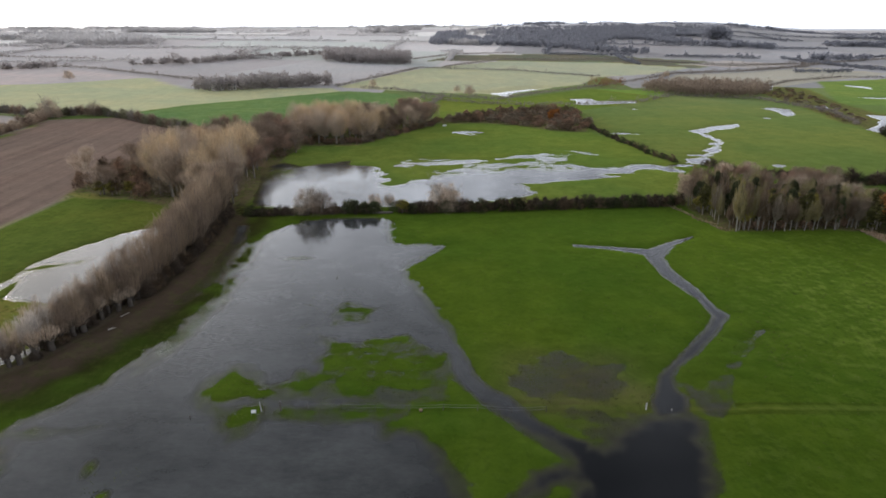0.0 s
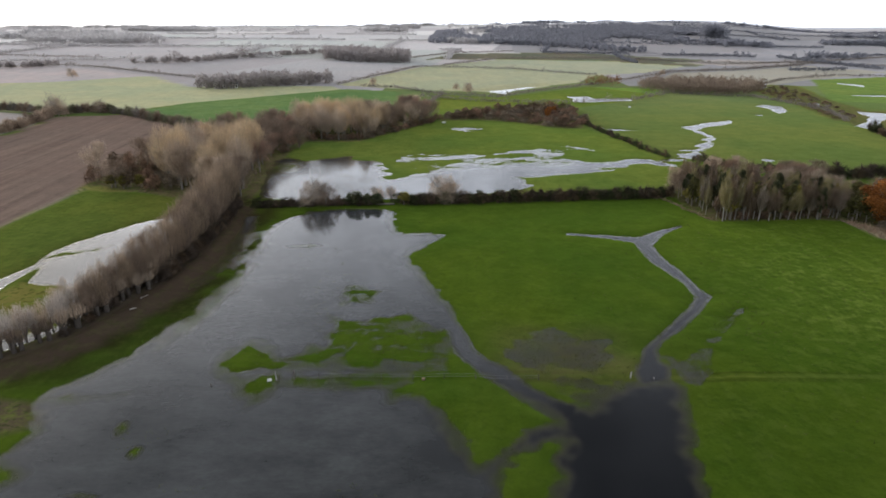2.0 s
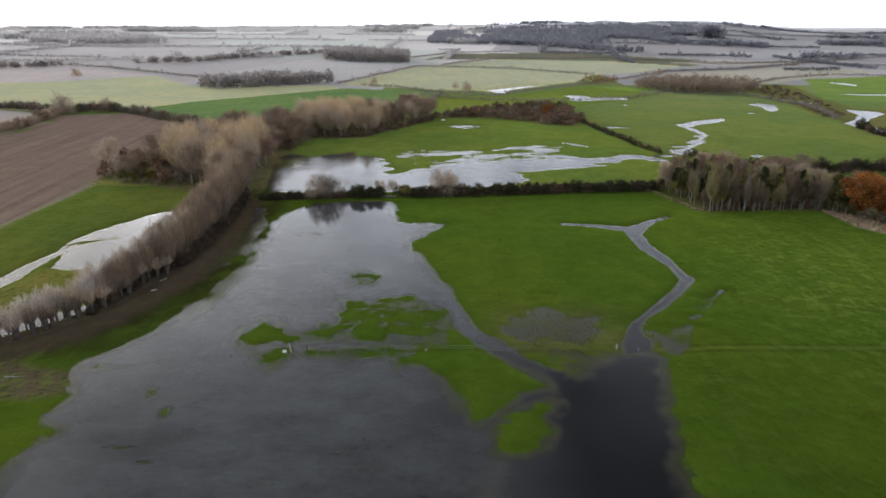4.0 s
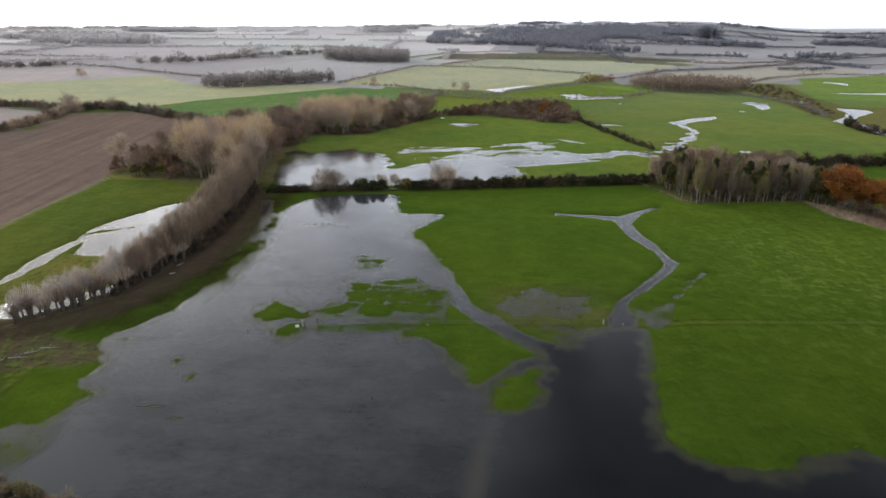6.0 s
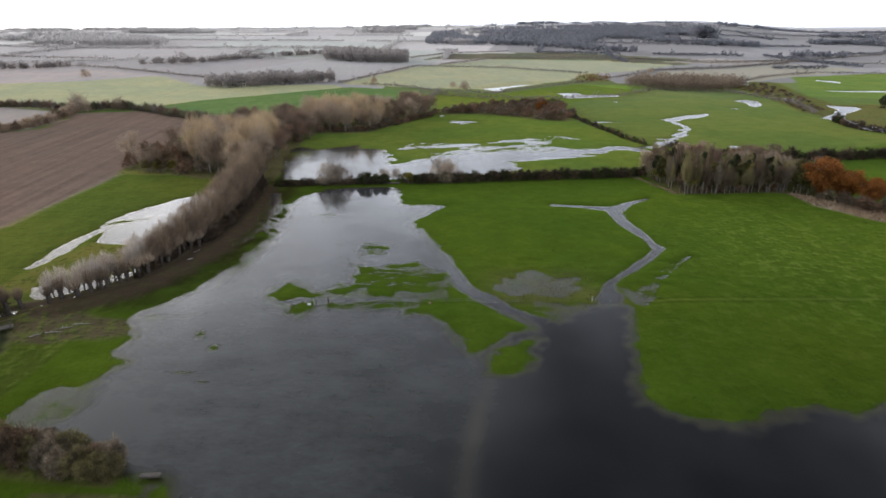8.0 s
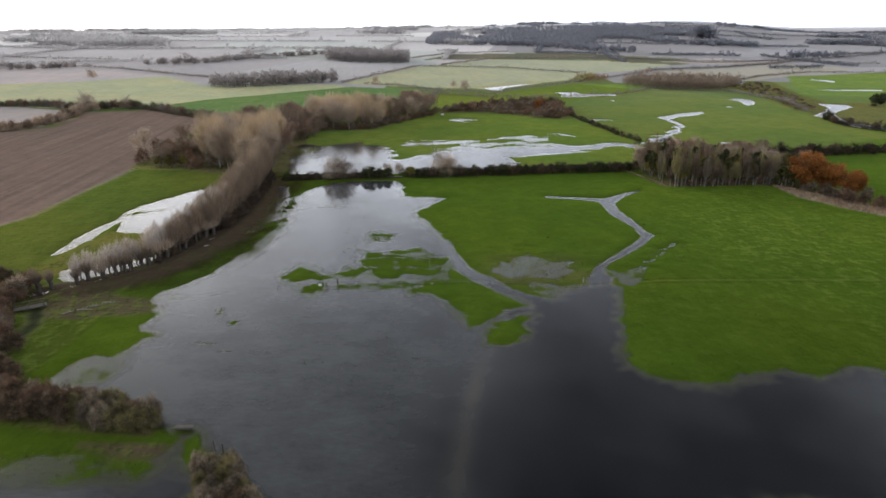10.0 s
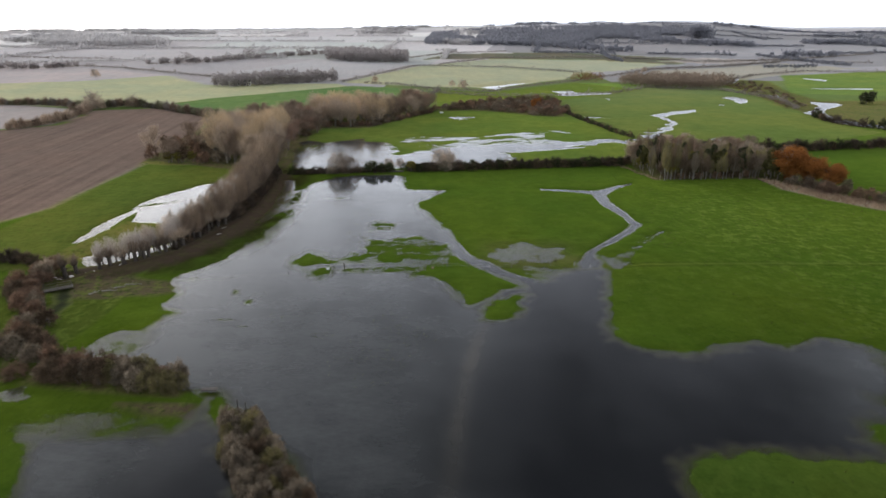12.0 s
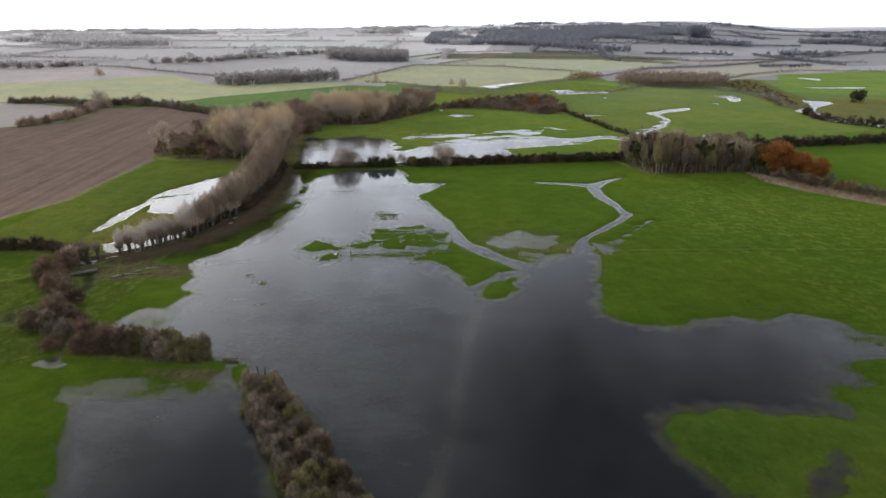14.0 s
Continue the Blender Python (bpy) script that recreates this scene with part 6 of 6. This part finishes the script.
def house(x, y, rz, w, d, h, label):
    """A cottage with pitched roof, chimneys, windows and a door."""
    root = new("house")
    put_part("wall", box_mesh("wall", w, d, h, 0.03), M_WALL, root)
    gable = mesh_from("gable", [(-w / 2, -d / 2, h), (-w / 2, d / 2, h), (-w / 2, 0, h + d * 0.42), (w / 2, -d / 2, h), (w / 2, d / 2, h), (w / 2, 0, h + d * 0.42)],
                      [(0, 1, 2), (3, 5, 4), (0, 2, 5, 3), (1, 4, 5, 2)])
    put_part("gable", gable, M_WALL, root)
    a = math.atan2(d * 0.42, d / 2)
    sl = math.hypot(d * 0.42, d / 2) + 0.35
    for s in (-1, 1):
        put_part("roof_slope", box_mesh("roof_slope", w + 0.6, sl, 0.14, 0.02), M_ROOF, root, 0, s * (d / 4 + 0.05), h + d * 0.21 + 0.03, rx=-s * math.degrees(a))
    for k in (-0.36, 0.36):
        put_part("chimney", box_mesh("chimney", 0.7, 0.5, 1.6, 0.03), M_ROOF, root, k * w, 0, h + d * 0.42 - 0.5)
    for s in (-1, 1):
        for k in (-0.32, 0.0, 0.32):
            for z in (0.9, 3.3):
                if z == 0.9 and k == 0.0:
                    continue
                win = put_part("window", box_mesh("window", 1.1, 0.1, 1.2, 0.01), M_GLASS_DARK, root, k * w, s * (d / 2 + 0.01), z)
                put_part("sill", box_mesh("sill", 1.25, 0.16, 0.08, 0.01), M_WHITE, win, 0, s * 0.03, -0.09)
        put_part("door", box_mesh("door", 0.95, 0.1, 2.05, 0.01), M_TIMBER, root, 0, s * (d / 2 + 0.01), 0.02)
    tagged(root, label, "house", "distant houses")
    root.matrix_basis = pose(x, y, height_at(x, y) - 0.1, 0, 0, rz)
    return root


house(-181, 428, 60, 7, 5.0, 3.4, "pale rendered farmhouse among bare trees")
house(-172, 432, 20, 6, 4.6, 3.0, "pale rendered cottage beside the farmhouse")
for x, y, rz in ((45, 1190, -20), (52, 1202, 30)):
    house(x, y, rz, 9, 6, 4.2, "distant pale house on the wooded hill")

trough = new("water_trough")
put_part("basin", box_mesh("basin", 1.9, 0.8, 0.6, 0.05), M_WHITE, trough)
for dx in (-0.7, 0.7):
    put_part("foot", box_mesh("foot", 0.2, 0.7, 0.2, 0.02), M_CONCRETE, trough, dx, 0, -0.18)
tagged(trough, "white trough at the edge of a far meadow", "trough")
trough.matrix_basis = pose(-9.9, 284.5, height_at(-9.9, 284.5) + 0.18, 0, 0, 20)
